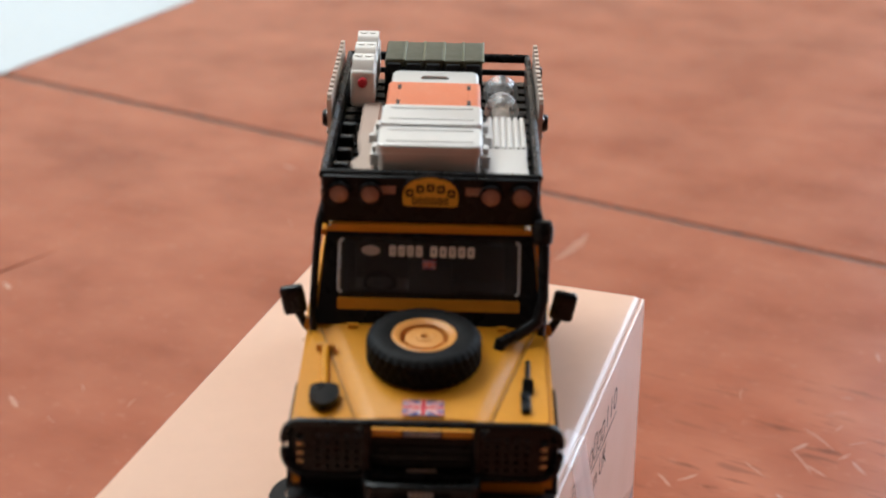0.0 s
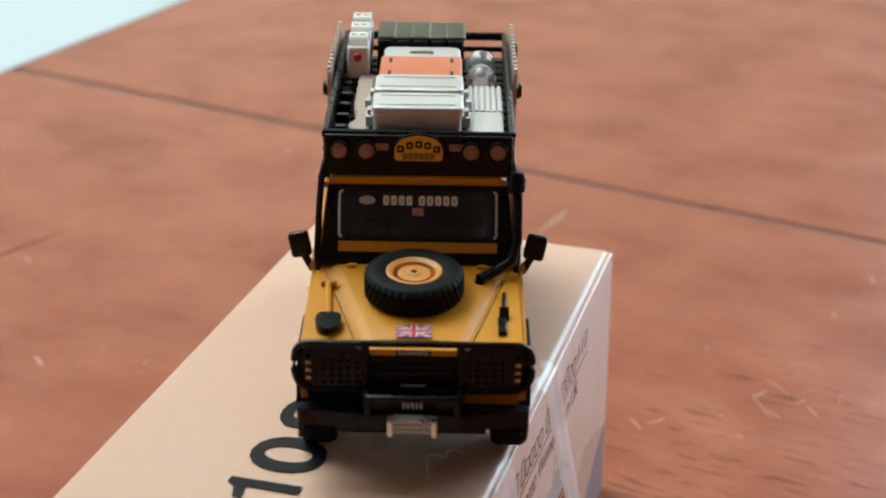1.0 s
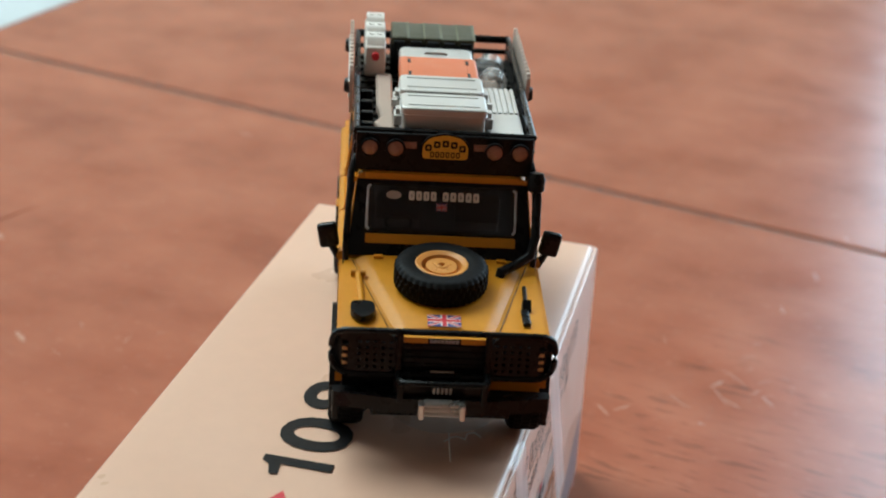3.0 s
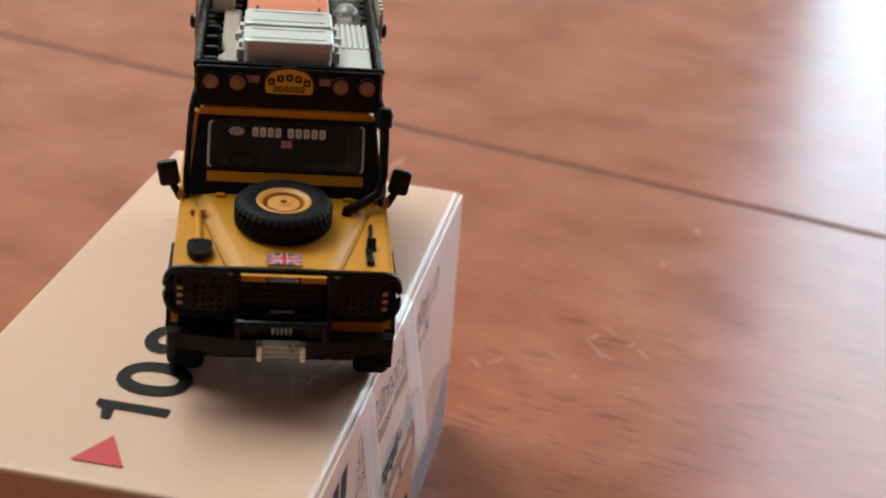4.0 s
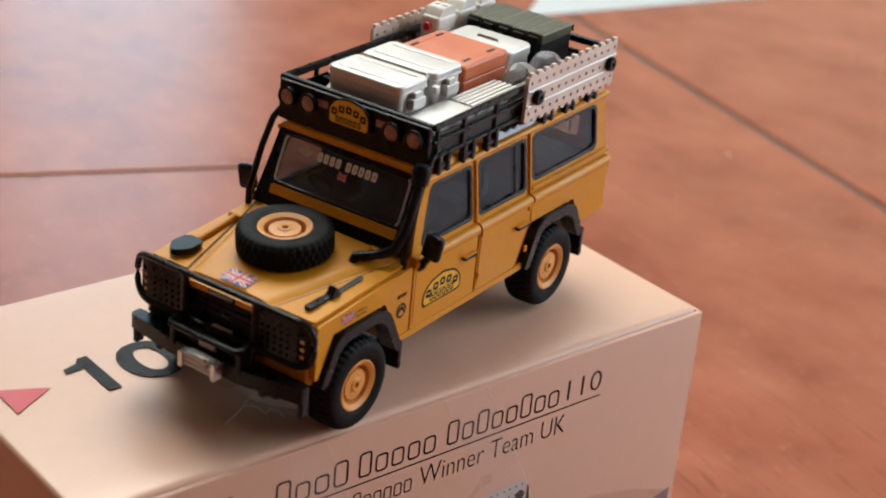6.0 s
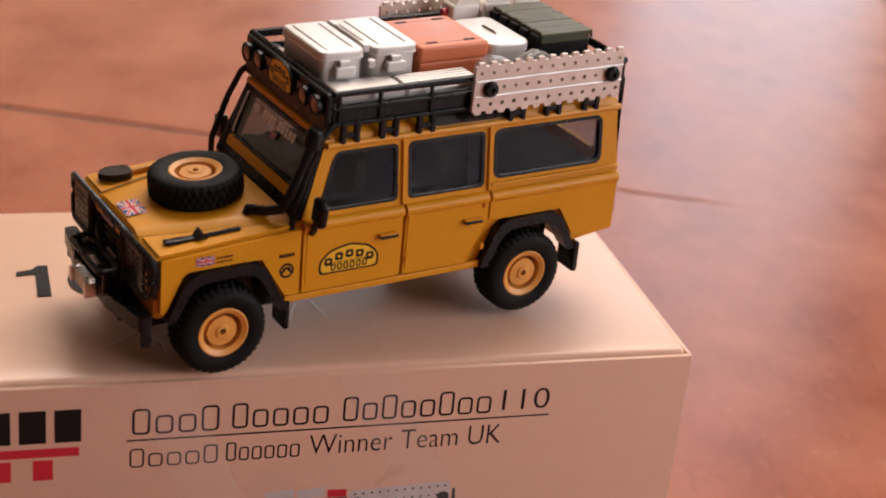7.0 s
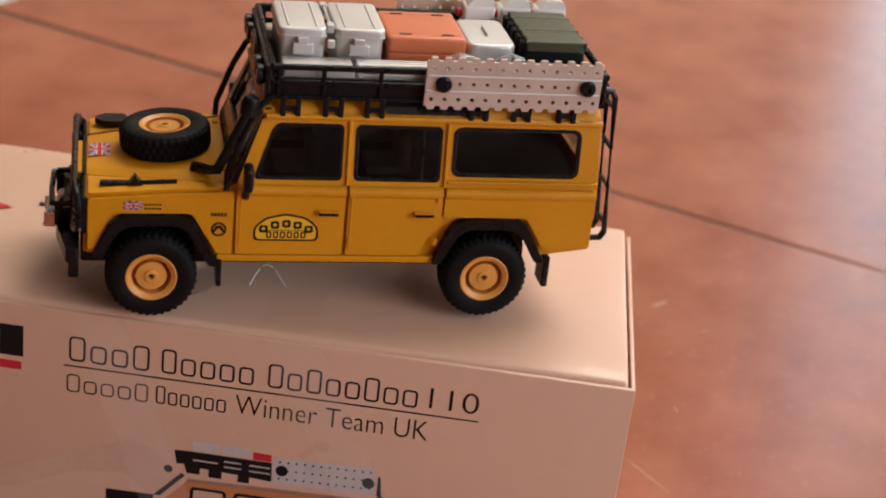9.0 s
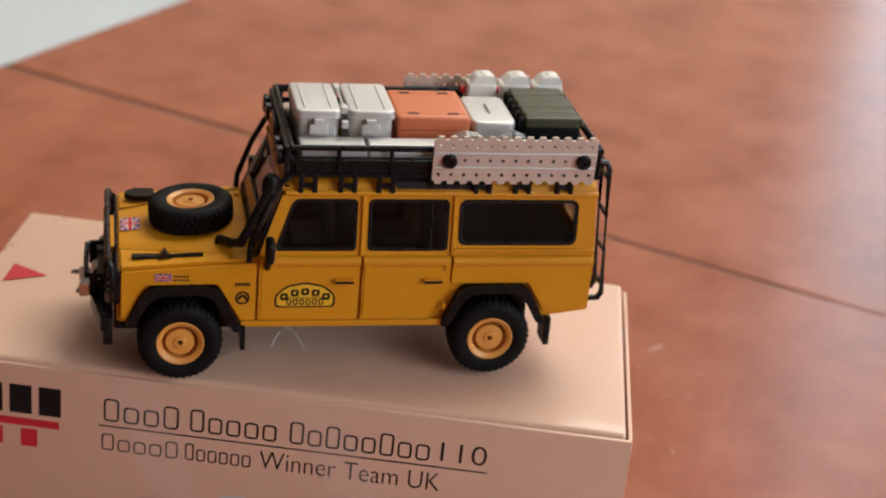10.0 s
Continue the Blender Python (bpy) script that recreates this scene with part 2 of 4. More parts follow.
def lathe(profile, n=32, m=None, bm=None, closed=False, tread=None):
    """Turns (radius, height) round the z axis, then moves it by m. closed: the outline is a ring. tread(i, j): what to add to a radius."""
    bm = bm or bmesh.new()
    m = m or Matrix()
    rings = []
    for i, (r, h) in enumerate(profile):
        ring = []
        for j in range(n):
            q = r + (tread(i, j) if tread else 0)
            ring.append(bm.verts.new(m @ Vector((q * math.cos(2 * math.pi * j / n), q * math.sin(2 * math.pi * j / n), h))))
        rings.append(ring)
    for u, v in zip(rings, rings[1:] + rings[:1] if closed else rings[1:]):
        for j in range(n):
            bm.faces.new((u[j], u[(j + 1) % n], v[(j + 1) % n], v[j]))
    if not closed:
        bm.faces.new(rings[0])
        bm.faces.new(rings[-1])
    return bm


def rrect(x0, z0, x1, z1, r=0.5, n=4):
    out = []
    for cx, cz, a in ((x1 - r, z1 - r, 0), (x0 + r, z1 - r, 90), (x0 + r, z0 + r, 180), (x1 - r, z0 + r, 270)):
        out += [(cx + r * math.cos(radians(a + 90 * k / n)), cz + r * math.sin(radians(a + 90 * k / n))) for k in range(n + 1)]
    return out


def rpoly(pts, r, n=3):
    """A polygon with its corners rounded."""
    out = []
    for i, p in enumerate(pts):
        p = Vector(p)
        a, c = (Vector(pts[i - 1]) - p), (Vector(pts[(i + 1) % len(pts)]) - p)
        k = min(r, a.length * 0.45, c.length * 0.45)
        s, e = p + a.normalized() * k, p + c.normalized() * k
        for j in range(n + 1):
            t = j / n
            out.append(tuple((1 - t) ** 2 * s + 2 * t * (1 - t) * p + t * t * e))
    return out


def circle(x, z, r, n=10):
    return [(x + r * math.cos(2 * math.pi * k / n), z + r * math.sin(2 * math.pi * k / n)) for k in range(n)]


def plate(outer, holes, d0, d1, at, bm=None):
    """A flat outline with holes between the depths d0 and d1, laid into space by at(u, v, d)."""
    t = bmesh.new()
    loops = []
    for loop in (outer, *holes):
        vs = [t.verts.new((u, v, 0)) for u, v in loop]
        loops.append(vs)
        for i in range(len(vs)):
            t.edges.new((vs[i - 1], vs[i]))
    bmesh.ops.triangle_fill(t, use_beauty=True, use_dissolve=False, edges=t.edges[:], normal=(0, 0, 1))
    flat = [(v.co.x, v.co.y) for v in t.verts]
    t.verts.index_update()
    faces = [[v.index for v in f.verts] for f in t.faces]
    rims = [[v.index for v in vs] for vs in loops]
    t.free()
    bm = bm or bmesh.new()
    if d0 == d1:
        a = [bm.verts.new(at(u, v, d0)) for u, v in flat]
        for f in faces:
            bm.faces.new([a[i] for i in f])
        return bm
    a = [bm.verts.new(at(u, v, d0)) for u, v in flat]
    b = [bm.verts.new(at(u, v, d1)) for u, v in flat]
    for f in faces:
        bm.faces.new([a[i] for i in f])
        bm.faces.new([b[i] for i in reversed(f)])
    for rim in rims:
        for i in range(len(rim)):
            bm.faces.new((a[rim[i - 1]], a[rim[i]], b[rim[i]], b[rim[i - 1]]))
    return bm


def letters(text, x0, z0, x1, z1, at, bold=0.0):
    """Words in the built-in font, fitted into the rectangle."""
    cu = bpy.data.curves.new("words", "FONT")
    cu.body = text
    cu.resolution_u, cu.offset = 4, bold
    ob = new("words", cu)
    deps = bpy.context.evaluated_depsgraph_get()
    me = bpy.data.meshes.new_from_object(ob.evaluated_get(deps))
    bm = bmesh.new()
    bm.from_mesh(me)
    bpy.data.objects.remove(ob)
    bpy.data.curves.remove(cu)
    bpy.data.meshes.remove(me)
    xs, ys = [v.co.x for v in bm.verts], [v.co.y for v in bm.verts]
    for v in bm.verts:
        v.co = Vector(at(x0 + (v.co.x - min(xs)) / (max(xs) - min(xs)) * (x1 - x0), z0 + (v.co.y - min(ys)) / (max(ys) - min(ys)) * (z1 - z0), 0))
    return bm


def bars(name, shape, x0, z0, x1, z1, stroke, at, mat, parent, label=""):
    """A word as plain outlined blocks, each a part; a capital A marks a tall one, any other sign a low one."""
    w = (x1 - x0) / len(shape)
    for i, c in enumerate(shape):
        a, b = x0 + (i + 0.08) * w, x0 + (i + 0.86) * w
        top = z1 if c == "A" else z0 + (z1 - z0) * 0.72
        r = 0.3 * (b - a)
        outer = rrect(a, z0, b, top, r, 4)
        hole = rrect(a + stroke, z0 + stroke, b - stroke, top - stroke, max(r - stroke, 0.02), 4)
        part(name, plate(outer, [hole], 0, 0, at), mat, parent, label)


def union_flag(parent, x0, z0, x1, z1, at):
    """A printed flag: blue ground, white and red bands."""
    flag = part("flag", plate(rrect(x0, z0, x1, z1, 0.02, 1), [], 0.02, 0.02, at), BLUE, parent, "small blue, white and red printed flag")
    cx, cz, w, h = (x0 + x1) / 2, (z0 + z1) / 2, x1 - x0, z1 - z0

    def diagonal(k, d, bm):
        for s in (1, -1):
            loop = [(x0, cz - s * h / 2), (x0 + k * w, cz - s * h / 2), (x1, cz + s * (h / 2 - k * h)), (x1, cz + s * h / 2), (x1 - k * w, cz + s * h / 2), (x0, cz - s * (h / 2 - k * h))]
            plate(loop, [], d, d, at, bm)
        return bm

    def cross(k, d, bm):
        plate([(x0, cz - k * h), (x1, cz - k * h), (x1, cz + k * h), (x0, cz + k * h)], [], d, d, at, bm)
        plate([(cx - k * h, z0), (cx + k * h, z0), (cx + k * h, z1), (cx - k * h, z1)], [], d + 0.004, d + 0.004, at, bm)
        return bm

    white = diagonal(0.115, 0.035, bmesh.new())
    part("white_band", cross(0.15, 0.06, white), WHITE, flag)
    red = diagonal(0.06, 0.048, bmesh.new())
    part("red_band", cross(0.1, 0.075, red), RED, flag)
    return flag


def empty(name, m):
    ob = new(name)
    ob.empty_display_size = 0.01
    ob.matrix_world = m
    return ob


# ---- room ----
X0, X1, Y0, Y1, ZC = -3.4, 2.0, -3.2, 2.4, 2.6


def wall(name, u0, u1, holes, at, label, surface):
    return tagged(part(name, plate([(u0, 0), (u1, 0), (u1, ZC), (u0, ZC)], holes, 0, 0.16, at), surface, unit=1), label, "wall", kind="structure")


EAST = [(-2.36, 0.92), (-0.14, 0.92), (-0.14, 2.52), (-2.36, 2.52)]
NORTH = [(0.48, 0.92), (0.8, 0.92), (0.8, 2.52), (0.48, 2.52)]
NORTH_WIDE = [(0.99, 0.92), (1.55, 0.92), (1.55, 2.52), (0.99, 2.52)]
ROOF = [(-0.25, 0.4), (1.45, 0.4), (1.45, 1.7), (-0.25, 1.7)]
wall("wall_east", Y0, Y1, [EAST], lambda u, v, d: (X1 + d, u, v), "cream plastered wall with a window opening", PLASTER)
wall("wall_north", X0, X1, [NORTH, NORTH_WIDE], lambda u, v, d: (u, Y1 + d, v), "cream plastered wall with two added window openings", PLASTER)
# made-up wall out of view, dark to hold fill off the front
wall("wall_west", Y0, Y1, [], lambda u, v, d: (X0 - d, u, v), "unseen dark brown wall added to keep the car's front dim", DIM_WALL)
# made-up wall out of view, a warm reflector for the long side
wall("wall_south", X0, X1, [], lambda u, v, d: (u, Y0 - d, v), "unseen red-brown wall added as a warm reflector", WARM_FILL_WALL)
tagged(part("floor", block(X0 - 0.2, X1 + 0.2, Y0 - 0.2, Y1 + 0.2, -0.1, 0, 0), TILE, unit=1), "pale smooth floor under the table", "floor", kind="structure")
tagged(part("ceiling", plate([(X0 - 0.2, Y0 - 0.2), (X1 + 0.2, Y0 - 0.2), (X1 + 0.2, Y1 + 0.2), (X0 - 0.2, Y1 + 0.2)], [ROOF], 0, 0.1, lambda u, v, d: (u, v, ZC + d)), CEIL, unit=1), "plain brown painted ceiling with a roof light", "ceiling", kind="structure")


def window(name, hole, at):
    (a, z0), (b, _), (_, z1), _ = hole
    w = tagged(empty(name, Matrix()), "white painted window with two panes", "window", kind="structure")
    mid = (a + b) / 2
    holes = [[(a + 0.05, z0 + 0.05), (mid - 0.025, z0 + 0.05), (mid - 0.025, z1 - 0.05), (a + 0.05, z1 - 0.05)],
             [(mid + 0.025, z0 + 0.05), (b - 0.05, z0 + 0.05), (b - 0.05, z1 - 0.05), (mid + 0.025, z1 - 0.05)]]
    part("window_frame", plate([(a + 0.002, z0 + 0.002), (b - 0.002, z0 + 0.002), (b - 0.002, z1 - 0.002), (a + 0.002, z1 - 0.002)], holes, 0.05, 0.1, at), FRAMEP, w, unit=1)
    for h in holes:
        p = part("pane", plate(h, [], 0.07, 0.074, at), FILM, w, unit=1)
        p.visible_shadow = False


window("window_1", EAST, lambda u, v, d: (X1 + d, u, v))
# unseen north windows, made up to hold the two glare lamps
window("window_2", NORTH, lambda u, v, d: (u, Y1 + d, v))
window("window_4", NORTH_WIDE, lambda u, v, d: (u, Y1 + d, v))
window("window_3", ROOF, lambda u, v, d: (u, v, ZC + d - 0.02))

# ---- table ----
table = tagged(empty("table", Matrix.Translation((0, 0, TZ))), "reddish-brown varnished wooden table with open joints and scratches", "table")


def board(outline, r=2.0):
    t = plate(outline, [], -28, 0, lambda u, v, d: (u, v, d))
    bmesh.ops.recalc_face_normals(t, faces=t.faces[:])
    bmesh.ops.dissolve_limit(t, angle_limit=0.01, verts=t.verts[:], edges=t.edges[:])
    rim = [e for e in t.edges if all(abs(v.co.z) < 1e-6 for v in e.verts) and len(e.link_faces) == 2]
    bmesh.ops.bevel(t, geom=rim, offset=r, segments=3, profile=0.6, affect="EDGES")
    return t


def joint(y):
    return 133.0 + 0.235 * y


def joint2(x):
    return 167.0 - 0.4 * x


part("board", board([(-420, -430), (joint(-430), -430), (joint(620), 620), (-420, 620), (-420, joint2(-420) + 2.2), (48, joint2(48) + 0.6), (65, joint2(65)), (48, joint2(48) - 0.6), (-420, joint2(-420) - 2.2)], 1.0), WOOD, table)
part("board", board([(joint(-430) + 0.7, -430), (760, -430), (760, 620), (joint(620) + 4.4, 620)], 1.0), WOOD, table)
for x, y in ((-370, -380), (700, -380), (700, 560), (-370, 560)):
    part("leg", block(x - 30, x + 30, y - 30, y + 30, -750, -28, 4), WOOD, table)
filler = shader("joint_filler", (0.13, 0.045, 0.02), 0.7, vary=0.35, scale=160, bump=0.3, bscale=400)
part("joint_strip", plate([(joint(-429) - 0.4, -429), (joint(-429) + 1.1, -429), (joint(619) + 4.8, 619), (joint(619) - 0.4, 619)], [], -6, -0.4, lambda u, v, d: (u, v, d)), filler, table, "brown worn joint between the boards")
part("joint_strip", plate([(-419, joint2(-419) - 2.6), (68, joint2(68) - 1.0), (68, joint2(68) + 1.0), (-419, joint2(-419) + 2.6)], [], -6, -0.4, lambda u, v, d: (u, v, d)), filler, table, "brown worn joint between the boards")


def scratch(u, v, length, width, angle, bend=0.0):
    """A thin tapered worn stroke in the varnish."""
    n = 8
    right, left = [], []
    for k in range(n + 1):
        f = k / n - 0.5
        a = radians(angle + bend * f)
        p = Vector((u + length * f * math.cos(a), v + length * f * math.sin(a)))
        w = width * 0.36 * (1 - (2 * f) ** 2) * random.uniform(0.6, 1.2) + 0.02
        q = Vector((-math.sin(a), math.cos(a))) * w
        right.append(tuple(p + q))
        left.append(tuple(p - q))
    part("scratch", plate(right + left[::-1], [], 0.02, 0.02, lambda p, q, d: (p, q, d)), SCRATCH, table, "pale worn scratch in the varnish")


def stroke(x0, y0, x1, y1, width):
    scratch((x0 + x1) / 2, (y0 + y1) / 2, math.hypot(x1 - x0, y1 - y0) + 0.6, width, math.degrees(math.atan2(y1 - y0, x1 - x0)), random.uniform(-12, 12))


# the pale smear behind the box, the crossing strokes beside it and single nicks
stroke(106.2, 34.0, 122.8, 30.5, 3.2)
for x0, y0, x1, y1, width in ((40.0, -21.4, 43.2, -23.7, 0.9), (40.1, -21.6, 33.5, -25.2, 0.5), (35.9, -24.1, 33.3, -27.3, 0.7), (48.6, -23.0, 42.5, -28.4, 0.45),
                              (39.4, -29.2, 41.9, -30.9, 0.5), (39.5, -31.3, 35.9, -33.6, 0.7), (25.3, -1.2, 22.1, -3.6, 0.7), (24.2, -4.5, 27.1, -7.2, 0.7),
                              (24.9, -20.3, 24.1, -21.3, 0.8), (34.0, -14.0, 29.8, -17.9, 0.35), (104.3, -39.8, 99.9, -40.9, 0.7), (82.7, -33.3, 79.2, -34.0, 0.6),
                              (58.3, 138.4, 55.9, 135.7, 2.0), (15.9, 112.8, 12.5, 109.4, 1.6), (141.1, 110.2, 140.0, 106.6, 1.2), (5.8, 52.5, 13.7, 42.9, 0.4),
                              (15.5, 70.9, 16.1, 69.5, 0.5), (128.5, -46.8, 125.6, -47.5, 0.6)):
    stroke(x0, y0, x1, y1, width)
for u, v, n, spread, length in ((44, -30, 5, 7, 4), (60, -20, 3, 10, 6), (16, 92, 4, 10, 4), (29, 150, 4, 12, 5), (26, 255, 4, 24, 8), (75, -75, 4, 22, 5), (95, 75, 4, 25, 6)):
    for k in range(n):
        scratch(u + random.uniform(-spread, spread), v + random.uniform(-spread, spread), length * random.uniform(0.35, 1.1), random.uniform(0.15, 0.3), random.choice((20, 60, 110, 150)) + random.uniform(-25, 25), random.uniform(-25, 25))

CHIP = shader("dark_chip", (0.05, 0.018, 0.01), 0.7, vary=0.2, scale=400)


def chip(u, v, length, width, angle):
    """A small dark nick in the wood beside a joint."""
    rot = Matrix.Rotation(angle, 2)
    loop = []
    for k in range(9):
        a = 2 * math.pi * k / 9
        q = rot @ Vector((length / 2 * math.cos(a), width / 2 * math.sin(a))) * random.uniform(0.6, 1.1)
        loop.append((u + q.x, v + q.y))
    part("chip", plate(loop, [], 0.025, 0.025, lambda p, q, d: (p, q, d)), CHIP, table, "small dark chip beside the joint")


for k in range(22):
    v = -120 + k * 15 + random.uniform(-6, 6)
    chip(joint(v) + random.choice((-0.5, 2.0)) + random.uniform(-0.3, 0.3), v, random.uniform(1.2, 4.5), random.uniform(0.5, 1.1), radians(82))
for k in range(14):
    u = -185 + k * 17 + random.uniform(-6, 6)
    chip(u, joint2(u) + random.choice((-1.2, 1.2)) + random.uniform(-0.3, 0.3), random.uniform(1.2, 4.5), random.uniform(0.5, 1.1), radians(-20))

# ---- flat pale sheets added on the table to stand in for a pale area ----
PALE = shader("pale_paper", (0.5, 0.53, 0.54), 0.6, vary=0.03, scale=30, bump=0.1, bscale=700)
for outline in ([(168, 214.8), (184, 211.8), (280, 195.5), (282, 232), (264, 260), (214, 248)], [(-168, 224), (-130, 315), (-189, 297), (-182, 264)]):
    sheet = plate(rpoly(outline, 1.0), [], 0.05, 0.35, lambda u, v, d: (u, v, d))
    tagged(part("paper_sheet", sheet, PALE, label="pale bluish-white flat sheet added on the table"), "pale bluish-white flat sheet added on the table", "paper").location = (0, 0, TZ)

# ---- card box ----
LB, WB, HB = 99.2, 47.7, 43.5
LEAN = 0.012   # the long side bulges out towards its foot
box = tagged(empty("card_box", Matrix.Translation((0, 0, BZ))), "white printed card box lying on the table", "box")


def leaned(bm):
    for v in bm.verts:
        if v.co.y < 2:
            v.co.y += LEAN * (v.co.z + 1.0)
            if v.co.z > -2:
                v.co.z -= 0.5 * max(0, 1 - v.co.y / 2)
    return bm


def crown(x, y):
    """How far the slack card of the box's top bulges up."""
    return 0.42 * max(0.0, 1 - ((y - 23.8) / 23.8) ** 2) * max(0.0, 1 - ((x + 49.6) / 50.2) ** 6)


bm = leaned(block(-LB, -0.45, 0.2, WB, -HB, 0, 0.75, 4))
lid = [f for f in bm.faces if f.normal.z > 0.99]
bmesh.ops.subdivide_edges(bm, edges=list({e for f in lid for e in f.edges}), cuts=14, use_grid_fill=True)
for v in bm.verts:
    if v.co.z > -0.6:
        v.co.z += crown(v.co.x, v.co.y)
part("body", bm, CARD, box, smooth=True)
part("side_panel", leaned(block(-LB + 0.7, 0.5, -0.3, 0.3, -HB, -0.5, 0.28, 2)), CARD, box, smooth=True)
part("end_flap", block(-0.05, 0.5, 0.32, WB - 0.4, -HB, -1.0, 0.15, 2), CARD, box, smooth=True)


def top(u, v, d):
    return (u, v, 0.03 + crown(u, v) + d)


def side(u, v, d):
    return (u, -0.32 - d + LEAN * (v + 1.0), v)


number = plate([(-83.9, 20.8), (-82.1, 20.8), (-82.2, 29.6), (-83.5, 29.6), (-84.3, 28.5), (-86.35, 27.9), (-86.35, 26.8), (-83.9, 27.1)], [], 0, 0, top)
merge(number, letters("0", -79.8, 20.35, -71.5, 29.7, top, 0.02))
merge(number, letters("8", -69.6, 20.35, -61.4, 29.7, top, 0.02))
part("number_print", number, INK, box, "bold black number 108")
part("triangle_print", plate([(-95.4, 21.8), (-89.5, 25.0), (-95.5, 27.9)], [], 0, 0, top), RED, box, "red printed triangle")
bars("title_block", "AaaA", -73.9, -8.35, -62.5, -4.65, 0.3, side, INK, box, "thin dark outlined block")
bars("title_block", "Aaaaa", -61.5, -8.25, -48.6, -4.6, 0.3, side, INK, box, "thin dark outlined block")
bars("title_block", "AaAaaAaa", -47.3, -8.15, -26.9, -4.55, 0.3, side, INK, box, "thin dark outlined block")
part("title_number", letters("110", -25.7, -7.85, -19.2, -4.75, side, -0.01), INK, box, "thin dark number 110")
part("rule_print", plate([(-74.35, -9.25), (-19.0, -9.0), (-19.0, -8.77), (-74.35, -9.02)], [], 0, 0, side), INK, box, "thin dark rule")
bars("subtitle_block", "AaaaA", -74.1, -13.1, -62.6, -10.35, 0.22, side, INK, box, "small thin dark outlined block")
bars("subtitle_block", "Aaaaaa", -62.0, -13.0, -52.2, -10.25, 0.22, side, INK, box, "small thin dark outlined block")
part("subtitle_lettering", letters("Winner Team UK", -51.2, -12.85, -25.4, -9.95, side, -0.01), INK, box, "small dark words Winner Team UK")
for i in range(4):
    x = -95.6 + i * 4.2
    part("logo_bar", plate([(x, -8.8), (x + 3.2, -8.8), (x + 3.2, -4.2), (x, -4.2)], [], 0, 0, side), INK, box, "heavy black logo bar")
for a, b, c, d in ((-92.6, -10.8, -80.05, -9.55), (-92.2, -14.1, -88.2, -11.2), (-85.6, -14.1, -83.2, -11.2)):
    part("logo_mark", plate([(a, b), (c, b), (c, d), (a, d)], [], 0, 0, side), RED, box, "red logo bar")
# printed picture of the car low on the side
part("picture_hill", plate([(-98.3, -42), (-98.3, -29.5), (-81, -26), (-71, -21.5), (-65, -19.1), (-61.5, -20.4), (-57, -26), (-30, -31), (-18, -26), (-9, -28), (-0.4, -31), (-0.4, -42)], [], -0.008, -0.008, side), PICHILL, box, "faint printed hills")
part("picture_ridge", plate([(-98.3, -41.5), (-98.3, -32.5), (-81, -29.2), (-73, -25.6), (-66, -24.5), (-60, -29), (-57, -34), (-57, -41.5)], [], -0.005, -0.005, side), CARD, box, "paler printed ridge")
part("picture_shade", plate([(-40, -43), (-40, -38), (-30, -36), (-18, -37), (-8, -32.5), (-0.4, -30.5), (-0.4, -43)], [], -0.002, -0.002, side), PICSKY, box, "blue-grey printed shade")
part("picture_body", plate([(-68, -39), (-68, -31), (-61.5, -29.5), (-57.2, -24.6), (-31.2, -23.9), (-31, -39)], [], 0, 0, side), PICRED, box, "printed orange car body")
part("picture_rack", plate([(-59.0, -19.8), (-57.2, -19.7), (-45.7, -19.7), (-45.6, -22.7), (-48.6, -22.5), (-48.6, -23.5), (-50.2, -23.5), (-50.2, -22.4), (-52.4, -22.3), (-52.4, -23.4), (-54.2, -23.4), (-54.2, -22.2), (-55.4, -22.2), (-55.4, -23.2), (-57.2, -23.2), (-57.6, -21.8), (-58.6, -21.9)], [], 0.008, 0.008, side), INK, box, "printed black roof rack")
for a, b, z in ((-52.2, -49.8, -20.55), (-52.2, -49.8, -21.4), (-48.7, -45.9, -20.6), (-48.7, -45.9, -21.5), (-56.4, -53.0, -21.0)):
    part("picture_rack_gap", plate([(a, z - 0.12), (b, z - 0.12), (b, z + 0.08), (a, z + 0.08)], [], 0.012, 0.012, side), PICGREY, box, "pale gap between printed rails")
part("picture_plate", plate(rpoly([(-45.6, -23.0), (-45.4, -18.8), (-31.7, -18.3), (-31.5, -22.6)], 0.5), [], 0.014, 0.014, side), PICGREY, box, "printed grey perforated plate")
dots = bmesh.new()
for i in range(12):
    for j in range(3):
        plate(circle(-44.6 + 1.12 * i, -22.0 + 1.3 * j + 0.035 * i, 0.17, 6), [], 0.02, 0.02, side, dots)
for x in (-44.3, -32.5):
    plate(circle(x, -20.75, 0.85, 14), [], 0.024, 0.024, side, dots)
part("picture_dots", dots, INK, box, "printed dark holes")
part("picture_roof", plate([(-57.2, -24.7), (-57.0, -24.1), (-31.2, -23.3), (-31.2, -23.9)], [], 0.009, 0.009, side), LENS, box, "printed brown roof edge")
for a, b in ((-56.6, -52.8), (-52.4, -48.8)):
    part("picture_load", plate([(a, -19.6), (a, -18.2), (b, -17.9), (b, -19.4)], [], 0.014, 0.014, side), PICGREY, box, "printed grey case")
part("picture_load", plate([(-48.3, -19.6), (-48.3, -18.4), (-45.8, -18.5), (-45.8, -19.6)], [], 0.013, 0.013, side), RED, box, "printed red case")
for a, b in ((-56.6, -51.6), (-50.6, -43.0), (-42.0, -32.6)):
    part("picture_window", plate(rrect(a, -29.4, b, -25.3, 0.6, 2), [], 0.012, 0.012, side), INK, box, "printed dark window frame")
    part("picture_pane", plate(rrect(a + 0.45, -29.0, b - 0.45, -25.75, 0.4, 2), [], 0.016, 0.016, side), PICHILL, box, "printed pale pane")
